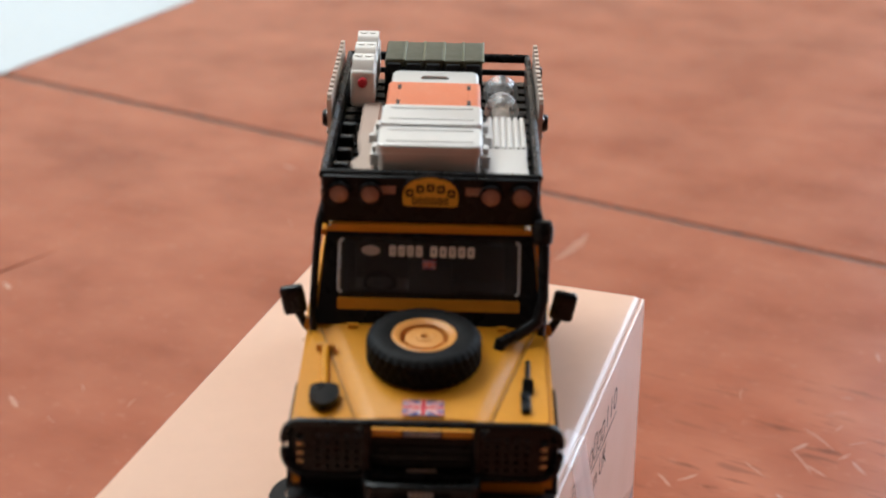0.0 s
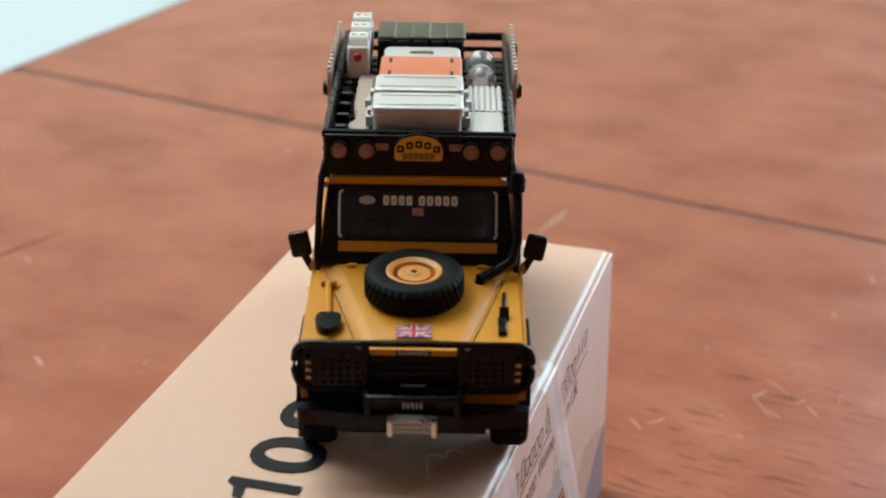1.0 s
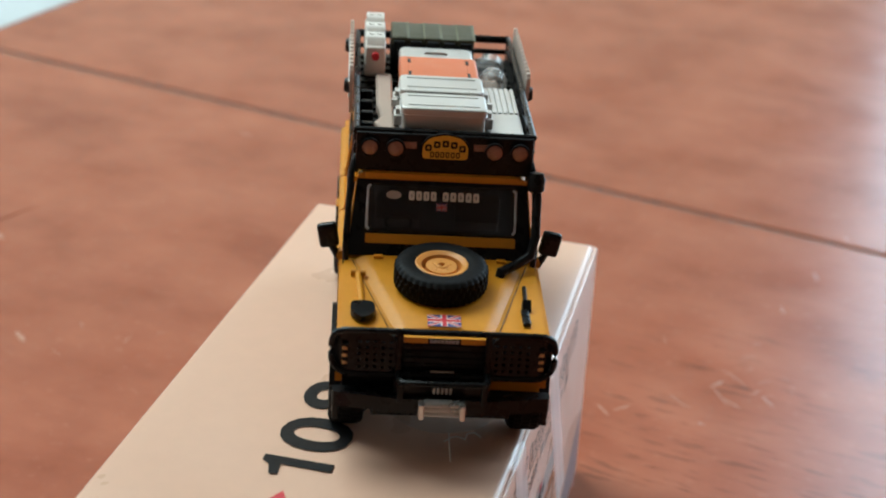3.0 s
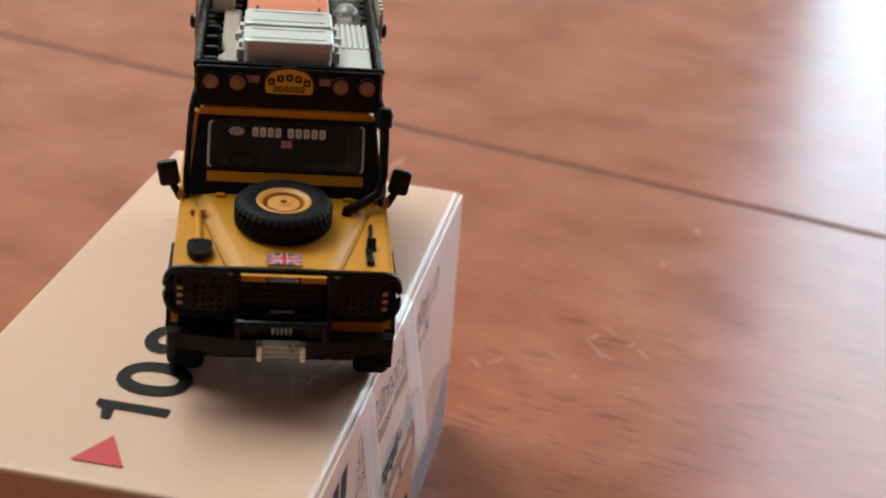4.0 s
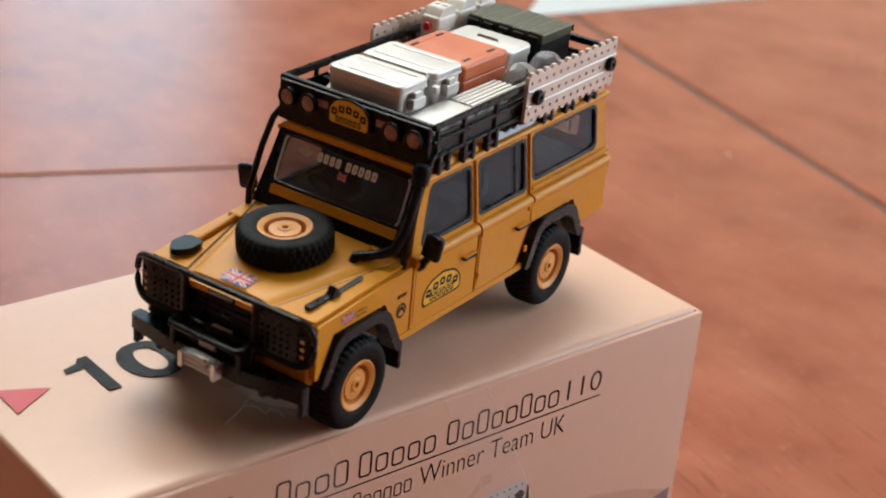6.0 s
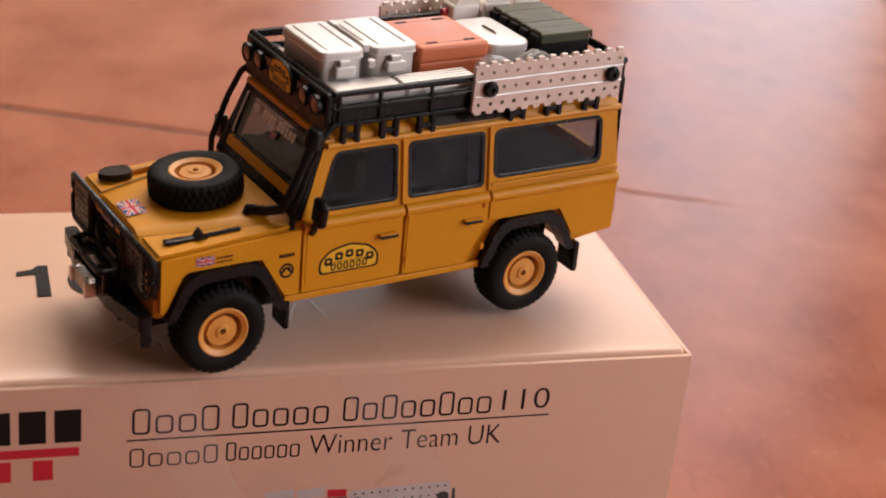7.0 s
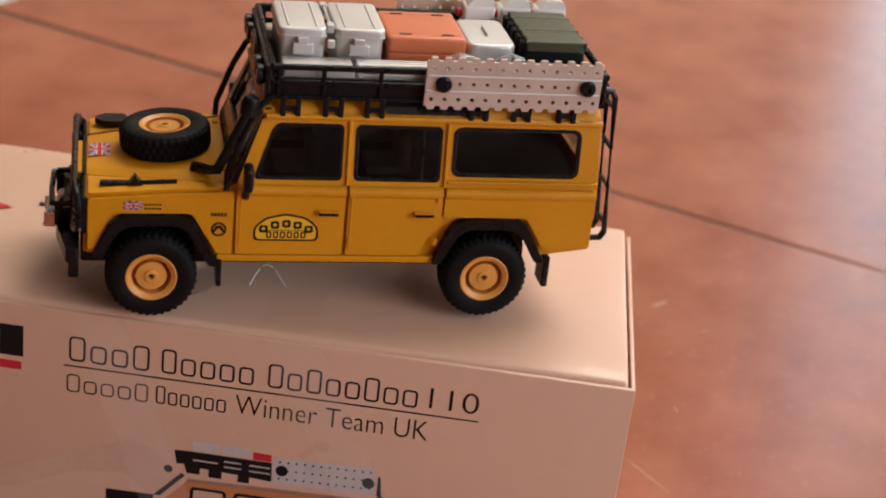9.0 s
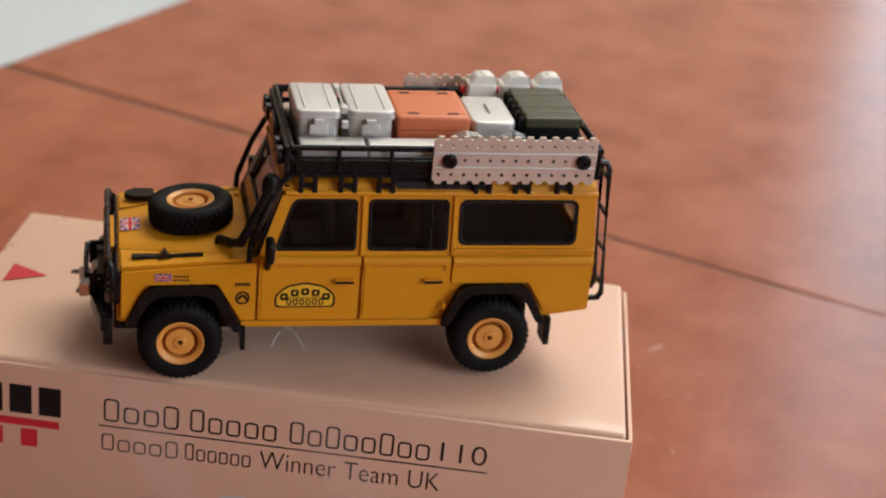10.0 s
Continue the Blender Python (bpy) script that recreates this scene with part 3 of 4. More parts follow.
part("picture_cage", plate([(-61.6, -27.4), (-60.7, -27.4), (-57.4, -23.7), (-57.9, -23.3)], [], 0.018, 0.018, side), INK, box, "printed dark cage bar")
part("picture_mirror", plate(circle(-59.7, -22.9, 0.6, 10), [], 0.018, 0.018, side), INK, box, "printed dark mirror")
part("picture_spare", plate([(-68.2, -29.6), (-68.2, -27.5), (-61.6, -27.4), (-61.6, -29.6)], [], 0.018, 0.018, side), INK, box, "printed dark spare wheel")
part("picture_ladder", plate([(-31.25, -22.5), (-31.25, -19.5), (-30.95, -19.5), (-30.6, -22.4), (-29.9, -23.4), (-30.1, -23.7), (-30.9, -22.9)], [], 0.018, 0.018, side), INK, box, "printed dark ladder")
for x in (-60, -37):
    part("picture_wheel", plate(circle(x, -39, 3.6, 20), [], 0.012, 0.012, side), INK, box, "printed dark wheel")


def tape_strip(x0, x1, shift):
    """Clear tape over the long edge: a strip on the top and, wrinkled and whitened with painted glare, down the side.
    """
    prof = [(12, 0.05), (3, 0.05), (0.9, -0.2), (-0.1, -1.2), (-0.38, -8), (-0.78, -17), (-1.32, -30)]
    for rows_used, film, label in ((range(0, 4), FILM, "clear glossy tape strip"), (range(3, 7), TAPE, "wrinkled clear tape strip whitened with painted glare")):
        bm = bmesh.new()
        rows = []
        for i in rows_used:
            y, z = prof[i]
            s = shift * max(0, -z) / 30
            rows.append([bm.verts.new((x0 + s + (x1 - x0) * k / 6, y - 0.3 - (0.05 * math.sin(k * 2.1 + i) if i > 3 else 0), z + (crown(x0, y) + 0.04 * abs(math.sin(k * 1.7 + i)) if i < 3 else 0))) for k in range(7)])
        for a, b in zip(rows, rows[1:]):
            for k in range(6):
                bm.faces.new((a[k], a[k + 1], b[k + 1], b[k]))
        part("tape", bm, film, box, label, smooth=True).visible_shadow = False


tape_strip(-49.0, -41.5, 16)
tape_strip(-74.5, -67.0, 12)
# round clear seal under the car's nose, its rim lifting off the card
seal = bmesh.new()
rings = []
for r in (0.05, 2.0, 4.0, 5.6, 6.6, 7.1):
    ring = []
    for k in range(40):
        a = 2 * math.pi * k / 40
        x, y = -63.6 + r * math.cos(a), 11.6 + r * math.sin(a)
        ring.append(seal.verts.new((x, y, 0.1 + crown(x, y) + (r / 7.1) ** 3 * (0.14 + 0.12 * math.sin(3 * a + 1) + 0.3 * max(0, math.cos(a - 3.6)) ** 8))))
    rings.append(ring)
for a, b in zip(rings, rings[1:]):
    for k in range(40):
        seal.faces.new((a[k], a[(k + 1) % 40], b[(k + 1) % 40], b[k]))
part("clear_seal", seal, SEALFILM, box, "round clear plastic seal", smooth=True).visible_shadow = False

# curled edges of clear film; white tubes paint their broken glints
CURL = shader("white_tape_edge", (0.75, 0.73, 0.7), 0.25)
for pts in ([(-71.9, 9.4, 0.3), (-71.5, 8.6, 0.8), (-71.3, 7.9, 1.0), (-71.0, 7.2, 0.7), (-70.6, 6.9, 0.3)], [(-52.2, 11.2, 0.5), (-51.9, 12.2, 1.3), (-51.3, 13.0, 2.2)], [(-51.0, 13.3, 2.5), (-50.3, 13.6, 2.7), (-49.5, 13.4, 2.4)], [(-49.2, 13.2, 2.2), (-48.3, 12.5, 1.4), (-47.4, 11.8, 0.6)], [(-76.0, 7.6, 0.1), (-73.6, 8.3, 0.6), (-72.0, 8.8, 1.7)], [(-70.4, 7.0, 0.1), (-70.0, 6.8, 0.9), (-69.4, 6.0, 0.9), (-69.1, 5.2, 0.2)]):
    part("tape_curl", tube(pts, 0.1, 5), CURL, box, "thin curled clear tape edge, its glint painted white", smooth=True)

# ---- model car: x to its rear from the front axle, y to its right, z up from the box top ----
car = tagged(empty("model_car", pose(-0.0665, 0.01205, BZ + 0.0001, 0, 0, 15.4) @ pose(0, 0, 0, 0, -0.6, 0) @ Matrix.Diagonal((1, 1, 1.012, 1))), "mustard-yellow die-cast off-road car with loaded black roof rack", "toy car")

# lower body with open wheel arches
ARCH_F = [(-6.6, 8.6), (-4.4, 13.0), (4.4, 13.2), (7.7, 8.0)]
ARCH_R = [(36.9, 8.0), (39.4, 13.2), (47.8, 13.2), (50.6, 8.8)]
low = [(-8.2, 8.6), *ARCH_F, *ARCH_R, (57.7, 9.8), (57.9, 18.3), (10.2, 18.3), (9.6, 17.9), (-7.8, 16.7), (-8.5, 16.2)]


def across(u, v, d):
    return (u, d, v)


bm = plate(low, [], -12.2, 12.2, across)
bmesh.ops.bevel(bm, geom=[e for e in bm.edges if abs(e.verts[0].co.y - e.verts[1].co.y) < 1e-6 and len(e.link_faces) == 2 and e.calc_face_angle(0) > 1], offset=0.35, segments=2, profile=0.6, affect="EDGES")
body = part("body", bm, YELLOW, car, smooth=True)
part("chassis", block(-9, 50, -8.5, 8.5, 5.4, 8.8, 0.5), BLACK, car)
for x in (0, 43.7):
    part("axle", tube([(x, -11, 5.8), (x, 11, 5.8)], 1.0), BLACK, car)
    part("wheel_well", block(x - 5.5, x + 6, -9, 9, 8, 14.5, 0.5), BLACK, car)


# bonnet: raised middle that widens to the rear
def hood(x):
    return 17.35 + (x + 6.7) * 0.075


bm = bmesh.new()
sections = []
for x in (-8.6, -8.2, -6, -2, 3, 8, 9.4):
    k = (x + 8.6) / 18
    w0, w1 = 5.0 + 4.8 * k, 6.4 + 4.9 * k
    drop = 0.9 if x < -8.4 else 0.15 if x < -8 else 0.0
    z1 = hood(x) - drop
    z0 = 16.4 + (x + 8.4) * 0.07 - drop * 0.2
    sections.append([bm.verts.new((x, y, z)) for y, z in ((-w1, z0), (-w0 - 0.25, z1 - 0.12), (-w0 + 0.6, z1), (0, z1 + 0.12), (w0 - 0.6, z1), (w0 + 0.25, z1 - 0.12), (w1, z0))])
for a, b in zip(sections, sections[1:]):
    for i in range(6):
        bm.faces.new((a[i], a[i + 1], b[i + 1], b[i]))
bonnet = part("bonnet", bm, YELLOW, car, smooth=True)


union_flag(bonnet, -2.05, -8.0, 2.05, -5.3, lambda u, v, d: (v, -u, hood(v) + 0.13 + d))
for s in (-1, 1):
    # thin black tube paints the shadow line along the bonnet's side
    part("bonnet_seam", tube([(-8.4, s * 6.6, 16.75), (9.5, s * 11.5, 18.02)], 0.045, 5), BLACK, bonnet)
    part("bonnet_hinge", block(8.4, 9.2, s * 8 - 0.6, s * 8 + 0.6, 18.5, 18.9, 0.15), YELLOW, bonnet)
    # wing tops
    part("wing_top", plate(rpoly([(-8.0, s * 6.9), (9.3, s * 11.5), (9.3, s * 12.45), (-8.0, s * 12.45)], 0.3), [], 0, 0.22, lambda u, v, d: (u, v, 16.62 + (u + 8) * 0.0715 + d)), YELLOW, body)

# sides: doors and panels set proud of the body, with gaps between
for s in (-1, 1):
    def skin(u, v, d, s=s):
        return (u, s * (12.7 + d), v)

    front_door = part("front_door", plate(rpoly([(10.5, 9.0), (24.33, 9.0), (24.33, 17.9), (10.45, 17.9)], 0.4), [], -0.5, 0.32, skin), YELLOW, body, smooth=True)
    rear_door = part("rear_door", plate(rpoly([(24.77, 9.0), (34.2, 9.0), (37.05, 14.6), (37.05, 17.9), (24.77, 17.9)], 0.4), [], -0.5, 0.32, skin), YELLOW, body, smooth=True)
    part("quarter_panel", plate(rpoly([(37.4, 14.5), (48.6, 14.5), (51.2, 10.2), (57.6, 10.2), (57.6, 17.9), (37.35, 17.9)], 0.4), [], -0.5, 0.32, skin), YELLOW, body, smooth=True)
    part("wing_panel", plate(rpoly([(-8.0, 9.4), (-7.4, 9.4), (-5.0, 14.4), (4.9, 14.5), (8.2, 9.0), (10.1, 9.0), (10.1, 17.6), (-8.0, 16.3)], 0.3), [], -0.5, 0.3, skin), YELLOW, body, smooth=True)
    part("sill", block(8.2, 36.6, s * 12.7 - 0.3, s * 12.7 + 0.3, 7.9, 8.8, 0.2), YELLOW, body)
    for a, b in ((10.5, 24.35), (24.75, 37.0), (37.4, 57.6)):
        part("waist_moulding", tube([(a, s * 12.6, 17.72), (b, s * 12.6, 17.72)], 0.78, 18), YELLOW, body, smooth=True)
    part("waist_moulding", block(37.4, 57.7, s * 12.4 - 0.4, s * 12.4 + 0.4, 19.1, 19.5, 0.18), YELLOW, body)
    part("door_edge", tube([(10.95, s * 13.0, 9.6), (10.95, s * 13.0, 17.4)], 0.1, 6), YELLOW, front_door)
    part("door_edge", tube([(25.15, s * 13.0, 9.6), (25.15, s * 13.0, 17.2)], 0.14, 6), YELLOW, rear_door)
    for door, x in ((front_door, 20.9), (rear_door, 33.4)):
        part("door_handle", block(x, x + 2.6, s * 13.3 - 0.45, s * 13.3 + 0.45, 14.7, 15.15, 0.18), BLACK, door, "black recessed door handle")
        part("handle_lip", block(x - 0.05, x + 2.65, s * 13.25 - 0.45, s * 13.25 + 0.45, 15.1, 15.32, 0.1), YELLOW, door)
    for x in (25.2, 36.5):
        for z in (10.6, 16.6):
            part("hinge", block(x - 0.25, x + 0.25, s * 13.15 - 0.15, s * 13.15 + 0.15, z, z + 0.9, 0.1), YELLOW, rear_door)

    # arched badge on the front door: plain blocks stand in for the lettering
    badge = part("door_badge", plate(rpoly([(12.7, 10.9), (21.1, 10.9), (21.1, 12.8), (19.6, 14.2), (16.9, 14.8), (14.2, 14.2), (12.7, 12.8)], 0.7), [], 0.34, 0.34, skin), INK, front_door, "dark outlined arched badge")
    part("badge_field", plate(rpoly([(13.0, 11.15), (20.8, 11.15), (20.8, 12.75), (19.45, 13.95), (16.9, 14.5), (14.35, 13.95), (13.0, 12.75)], 0.6), [], 0.36, 0.36, skin), GOLD, badge, "golden badge field")
    for i in range(5):
        a = (i - 2) / 2
        x, z = 16.9 + 2.9 * a, 13.35 - 0.75 * a * a
        part("badge_block", plate(rrect(x - 0.55, z - 0.55, x + 0.55, z + 0.5, 0.25, 2), [rrect(x - 0.22, z - 0.22, x + 0.22, z + 0.18, 0.1, 1)], 0.38, 0.38, skin), INK, badge)
    part("badge_line", plate([(13.3, 12.35), (20.5, 12.35), (20.5, 12.45), (13.3, 12.45)], [], 0.38, 0.38, skin), INK, badge)
    bars("badge_letter_block", "AAAAAA", 14.3, 11.3, 19.6, 12.25, 0.2, lambda u, v, d, s=s: (u, s * 13.08, v), INK, badge)
    union_flag(body, -3.6, 14.95, -1.3, 16.1, lambda u, v, d, s=s: (u, s * (13.03 + d), v))
    bars("sticker_block", "aaaaa", -1.1, 15.55, 1.1, 15.9, 0.12, lambda u, v, d, s=s: (u, s * 13.04, v), INK, body)
    bars("sticker_block", "aaaaa", -1.1, 15.0, 1.1, 15.35, 0.12, lambda u, v, d, s=s: (u, s * 13.04, v), INK, body)
    bars("sticker_block", "AAAAA", 7.2, 14.2, 9.3, 14.7, 0.14, lambda u, v, d, s=s: (u, s * 13.04, v), INK, body)
    part("round_sticker", plate(circle(8.3, 12.4, 1.0, 18), [circle(8.3, 12.4, 0.72, 14)], 0.33, 0.33, skin), INK, body, "small dark round sticker")
    part("round_sticker", plate([(7.5, 12.0), (7.75, 12.0), (8.3, 12.6), (8.85, 12.0), (9.1, 12.0), (8.7, 12.9), (7.9, 12.9)], [], 0.33, 0.33, skin), INK, body, "small dark round sticker")

    # wheel-arch flares
    for outer, inner in (([(-7.5, 8.3), (-4.7, 14.2), (4.9, 14.4), (8.5, 7.4)], [(-6.3, 8.3), (-3.9, 12.9), (4.1, 13.1), (7.2, 7.4)]),
                         ([(36.2, 8.0), (38.9, 14.3), (48.3, 14.4), (51.5, 8.4)], [(37.5, 8.0), (39.8, 13.0), (47.5, 13.1), (50.2, 8.4)])):
        ring = rpoly(outer + inner[::-1], 2.0, 6)
        bm = plate(ring, [], -1.4, 0.95, skin)
        bmesh.ops.bevel(bm, geom=[e for e in bm.edges if all(abs(abs(v.co.y) - 13.65) < 0.01 for v in e.verts) and e.calc_face_angle(0) > 0.5], offset=0.75, segments=4, profile=0.5, affect="EDGES")
        part("wheel_arch_flare", bm, BLACK, body, "glossy black wheel-arch flare", smooth=True)
    part("mud_flap", block(8.2, 8.9, s * 11.5 - 1.8, s * 11.5 + 1.8, 4.4, 8.2, 0.2), BLACK, car)
    part("mud_flap", block(51.6, 52.5, s * 11.5 - 1.9, s * 11.5 + 1.9, 4.7, 9.0, 0.25), BLACK, car)

    # upper side with three window openings
    def upper(u, v, d, s=s):
        return (u, s * (12.35 - (v - 18.4) * 0.13 - d), v)

    wins = [rpoly([(12.4, 19.1), (23.7, 19.1), (23.7, 26.4), (15.3, 26.4), (14.6, 25.6)], 0.7, 4), rrect(25.2, 19.1, 36.5, 26.4, 0.7), rrect(37.9, 19.9, 55.0, 26.4, 1.1, 5)]
    part("upper_side", plate([(10.4, 18.4), (57.8, 18.4), (57.3, 27.3), (13.9, 27.3), (13.3, 26.8)], wins, 0, 0.8, upper), YELLOW, body)
    shrink = [rpoly([(12.95, 19.45), (23.35, 19.45), (23.35, 26.05), (15.5, 26.05), (14.85, 25.35)], 0.7, 4), rrect(25.6, 19.45, 36.1, 26.05, 0.7), rrect(38.35, 20.3, 54.55, 26.0, 1.0, 5)]
    for hole, small in zip(wins, shrink):
        w = part("side_window", plate(hole, [small], -0.08, 0.75, upper), BLACK, body, "dark rubber-framed side window")
        part("pane", plate(small, [], 0.2, 0.5, upper), GLASS, w, "dark tinted pane")
        lip = [upper(u, v, 0.02) for u, v in small]
        part("window_lip", tube(lip + lip[:1], 0.1, 8), LIP, w, "glossy inner rubber lip", smooth=True)
    part("window_divider", tube([upper(34.0, 19.4, 0.2), upper(34.0, 26.1, 0.2)], 0.22, 6), BLACK, body)
    for x in (24.45, 37.2):
        part("pillar_rib", tube([upper(x, 18.6, -0.1), upper(x, 27.2, -0.1)], 0.3, 6), YELLOW, body)
    # rain gutter
    part("gutter", tube([upper(13.7, 27.3, -0.25), upper(57.5, 27.3, -0.25)], 0.42, 8), YELLOW, body)

    # mirrors
    lean = pose(0, s * 14.6, 20.2) @ pose(0, 0, 0, -s * 11, 0, 0) @ pose(0, -s * 14.6, -20.2)
    shell = block(11.0, 12.2, s * 14.6 - 1.3, s * 14.6 + 1.3, 18.6, 21.9, 0.58, 4)
    shell.transform(lean)
    mirror = part("door_mirror", shell, BLACK, car, "black door mirror", smooth=True)
    pane = block(12.18, 12.3, s * 14.6 - 0.85, s * 14.6 + 0.85, 19.1, 21.4, 0.05)
    pane.transform(lean)
    part("mirror_glass", pane, MIRROR, mirror)
    part("mirror_arm", tube([(11.6, s * 12.4, 16.6), (11.5, s * 13.2, 17.2), (11.6, s * 14.2, 19.0)], 0.5), BLACK, mirror, smooth=True)

    # outside cage bar along the windscreen pillar
    part("cage_bar", tube([(9.0, s * 12.2, 16.6), (9.2, s * 12.3, 20.0), (11.2, s * 12.1, 25.5), (12.9, s * 11.9, 28.8), (14.6, s * 11.5, 30.2)], 0.42), BLACK, car, "black tubular cage bar", smooth=True)

# roof
bm = bmesh.new()
prof = [(11.2, 27.2), (11.0, 28.1), (10.0, 29.0), (6, 29.5), (0, 29.65)]
half = [(y, z) for y, z in prof] + [(-y, z) for y, z in prof[-2::-1]]
ends = []
for x, k in ((13.4, 0.93), (13.9, 0.985), (15, 1), (56.3, 1), (57.3, 0.97)):
    ends.append([bm.verts.new((x, y * (k if z > 28.5 else 1), 27.2 + (z - 27.2) * k)) for y, z in half])
for a, b in zip(ends, ends[1:]):
    for i in range(len(half) - 1):
        bm.faces.new((a[i], a[i + 1], b[i + 1], b[i]))
for e in (ends[0], ends[-1]):
    bm.faces.new(e)
roof = part("roof", bm, YELLOW, body, smooth=True)
for s in (-1, 1):
    part("roof_window_seal", plate(rrect(28.5, 27.7, 41.2, 29.2, 0.7), [rrect(28.85, 27.95, 40.85, 28.95, 0.5)], 0, 0.22, lambda u, v, d, s=s: (u, s * (11.3 - (v - 27.75) * 0.7 + d), v)), BLACK, roof)
    part("roof_window", plate(rrect(28.8, 27.9, 40.9, 29.0, 0.5), [], 0, 0.12, lambda u, v, d, s=s: (u, s * (11.32 - (v - 27.75) * 0.7 + d), v)), DARKGLASS, roof, "narrow dark roof window")

# windscreen: frame, pane, header and scuttle


def screen(u, v, d):
    """u to the right of the car, v its height, d out of the pane."""
    return (9.9 + (v - 19.0) * 0.41 - d, u, v)


opening = rrect(-9.9, 21.3, 9.9, 27.1, 0.5)
part("windscreen_frame", plate([(-12.1, 18.4), (12.1, 18.4), (11.0, 28.2), (-11.0, 28.2)], [opening], -0.7, 0, screen), BLACK, body, "black windscreen frame")
part("windscreen", plate(opening, [], -0.5, -0.2, screen), SCREEN, body, "clear windscreen")
# side edges of the pane, their bright glints painted as pale tubes
for s in (-1, 1):
    edge = [screen(s * y, z, 0.05) for y, z in ((9.3, 26.9), (9.65, 26.6), (9.7, 24.0), (9.7, 21.9), (9.4, 21.55))]
    part("windscreen_seal", tube(edge, 0.17, 8), EDGE_GLINT, body, "clear windscreen edge with its glint painted pale", smooth=True)
for z in (21.45, 26.95):
    part("windscreen_seal", tube([screen(y, z, 0.05) for y in (-9.5, 0, 9.5)], 0.12, 8), LIP, body, "glossy black windscreen rubber", smooth=True)
part("scuttle", plate(rrect(-9.8, 20.0, 9.8, 21.1, 0.1, 1), [], 0, 0.25, screen), YELLOW, body, "yellow strip under the windscreen")
part("header_rail", block(12.9, 14.0, -10.2, 10.2, 27.85, 28.65, 0.25), YELLOW, body)
bars("screen_block", "AAAA", 0.2 - 4.6, 25.2, -0.6, 26.3, 0.33, lambda u, v, d: screen(-u, v, 0.02), WHITE, body, "white outlined block on the windscreen")
bars("screen_block", "AAAAA", 0.0, 25.2, 5.0, 26.3, 0.33, lambda u, v, d: screen(-u, v, 0.02), WHITE, body, "white outlined block on the windscreen")
part("screen_mark", plate([(-6.3 + 1.0 * math.cos(a * math.pi / 8), 25.75 + 0.5 * math.sin(a * math.pi / 8)) for a in range(16)], [], 0, 0, lambda u, v, d: screen(-u, v, 0.02)), PICGREY, body, "pale oval mark on the windscreen")
union_flag(body, -0.7, 24.05, 0.7, 24.95, lambda u, v, d: screen(-u, v, d + 0.02))
# inside
part("dashboard", block(11.5, 14.5, -10.5, 10.5, 18.3, 20.6, 0.6), DARK, car)
part("steering_wheel", lathe([(1.5, -0.15), (1.9, -0.15), (1.9, 0.15), (1.5, 0.15)], 18, pose(15.2, 5.4, 20.9, 0, 60, 0), closed=True), DARK, car)
for x in (19.5, 31.5):
    for y in (-5.4, 5.4):
        seat = part("seat", block(x - 4, x + 0.5, y - 3, y + 3, 18.3, 19.4, 0.4), SEAT, car)
        part("backrest", block(x + 0.2, x + 1.7, y - 3, y + 3, 18.5, 23.2, 0.5), SEAT, seat)
        part("headrest", block(x + 0.6, x + 1.6, y - 1.5, y + 1.5, 23.4, 25.2, 0.4), SEAT, seat)
part("rear_wall", plate([(-12.2, 18.4), (12.2, 18.4), (11.1, 27.3), (-11.1, 27.3)], [rrect(-8, 20, 8, 26, 0.8)], 56.6, 57.5, lambda u, v, d: (d, u, v)), YELLOW, body)
part("rear_window", plate(rrect(-8, 20, 8, 26, 0.8), [], 56.9, 57.1, lambda u, v, d: (d, u, v)), GLASS, body)
part("load_floor", block(13, 56.5, -11.6, 11.6, 18.25, 18.45, 0), DARK, car)

# wheels: the rim carries the tyre, the hub centre and the nuts
N_TREAD = 152


def tread(i, j):
    """Staggered tread blocks round the crown and lugs on the shoulders."""
    if 6 <= i <= 11:
        row = (i - 6) // 2
        return 0.17 if (j + 2 * (row % 2)) % 4 < 2 else -0.03
    if i in (4, 5, 12, 13):
        return 0.15 if j % 4 < 2 else -0.03
    return 0.0


TYRE = [(3.15, 1.95), (3.8, 2.28), (4.75, 2.3), (5.15, 2.15), (5.35, 1.95), (5.5, 1.6), (5.6, 1.5), (5.62, 0.62), (5.62, 0.5), (5.62, -0.5), (5.62, -0.62), (5.6, -1.5), (5.5, -1.6), (5.35, -1.95), (5.15, -2.15), (4.2, -2.3), (3.15, -1.95)]
RIM = [(0.01, 1.2), (0.36, 1.2), (0.4, 1.86), (0.75, 1.84), (0.9, 1.66), (1.2, 1.62), (1.92, 1.6), (1.98, 0.0), (2.42, 0.0), (2.46, 1.66), (2.5, 1.78), (3.08, 2.1), (3.24, 2.06), (3.3, 1.5), (3.3, -2.0), (0.01, -2.0)]
ROUND = Matrix.Diagonal((1.012, 1, 1, 1))   # the car's own scale is taller than long
first = None
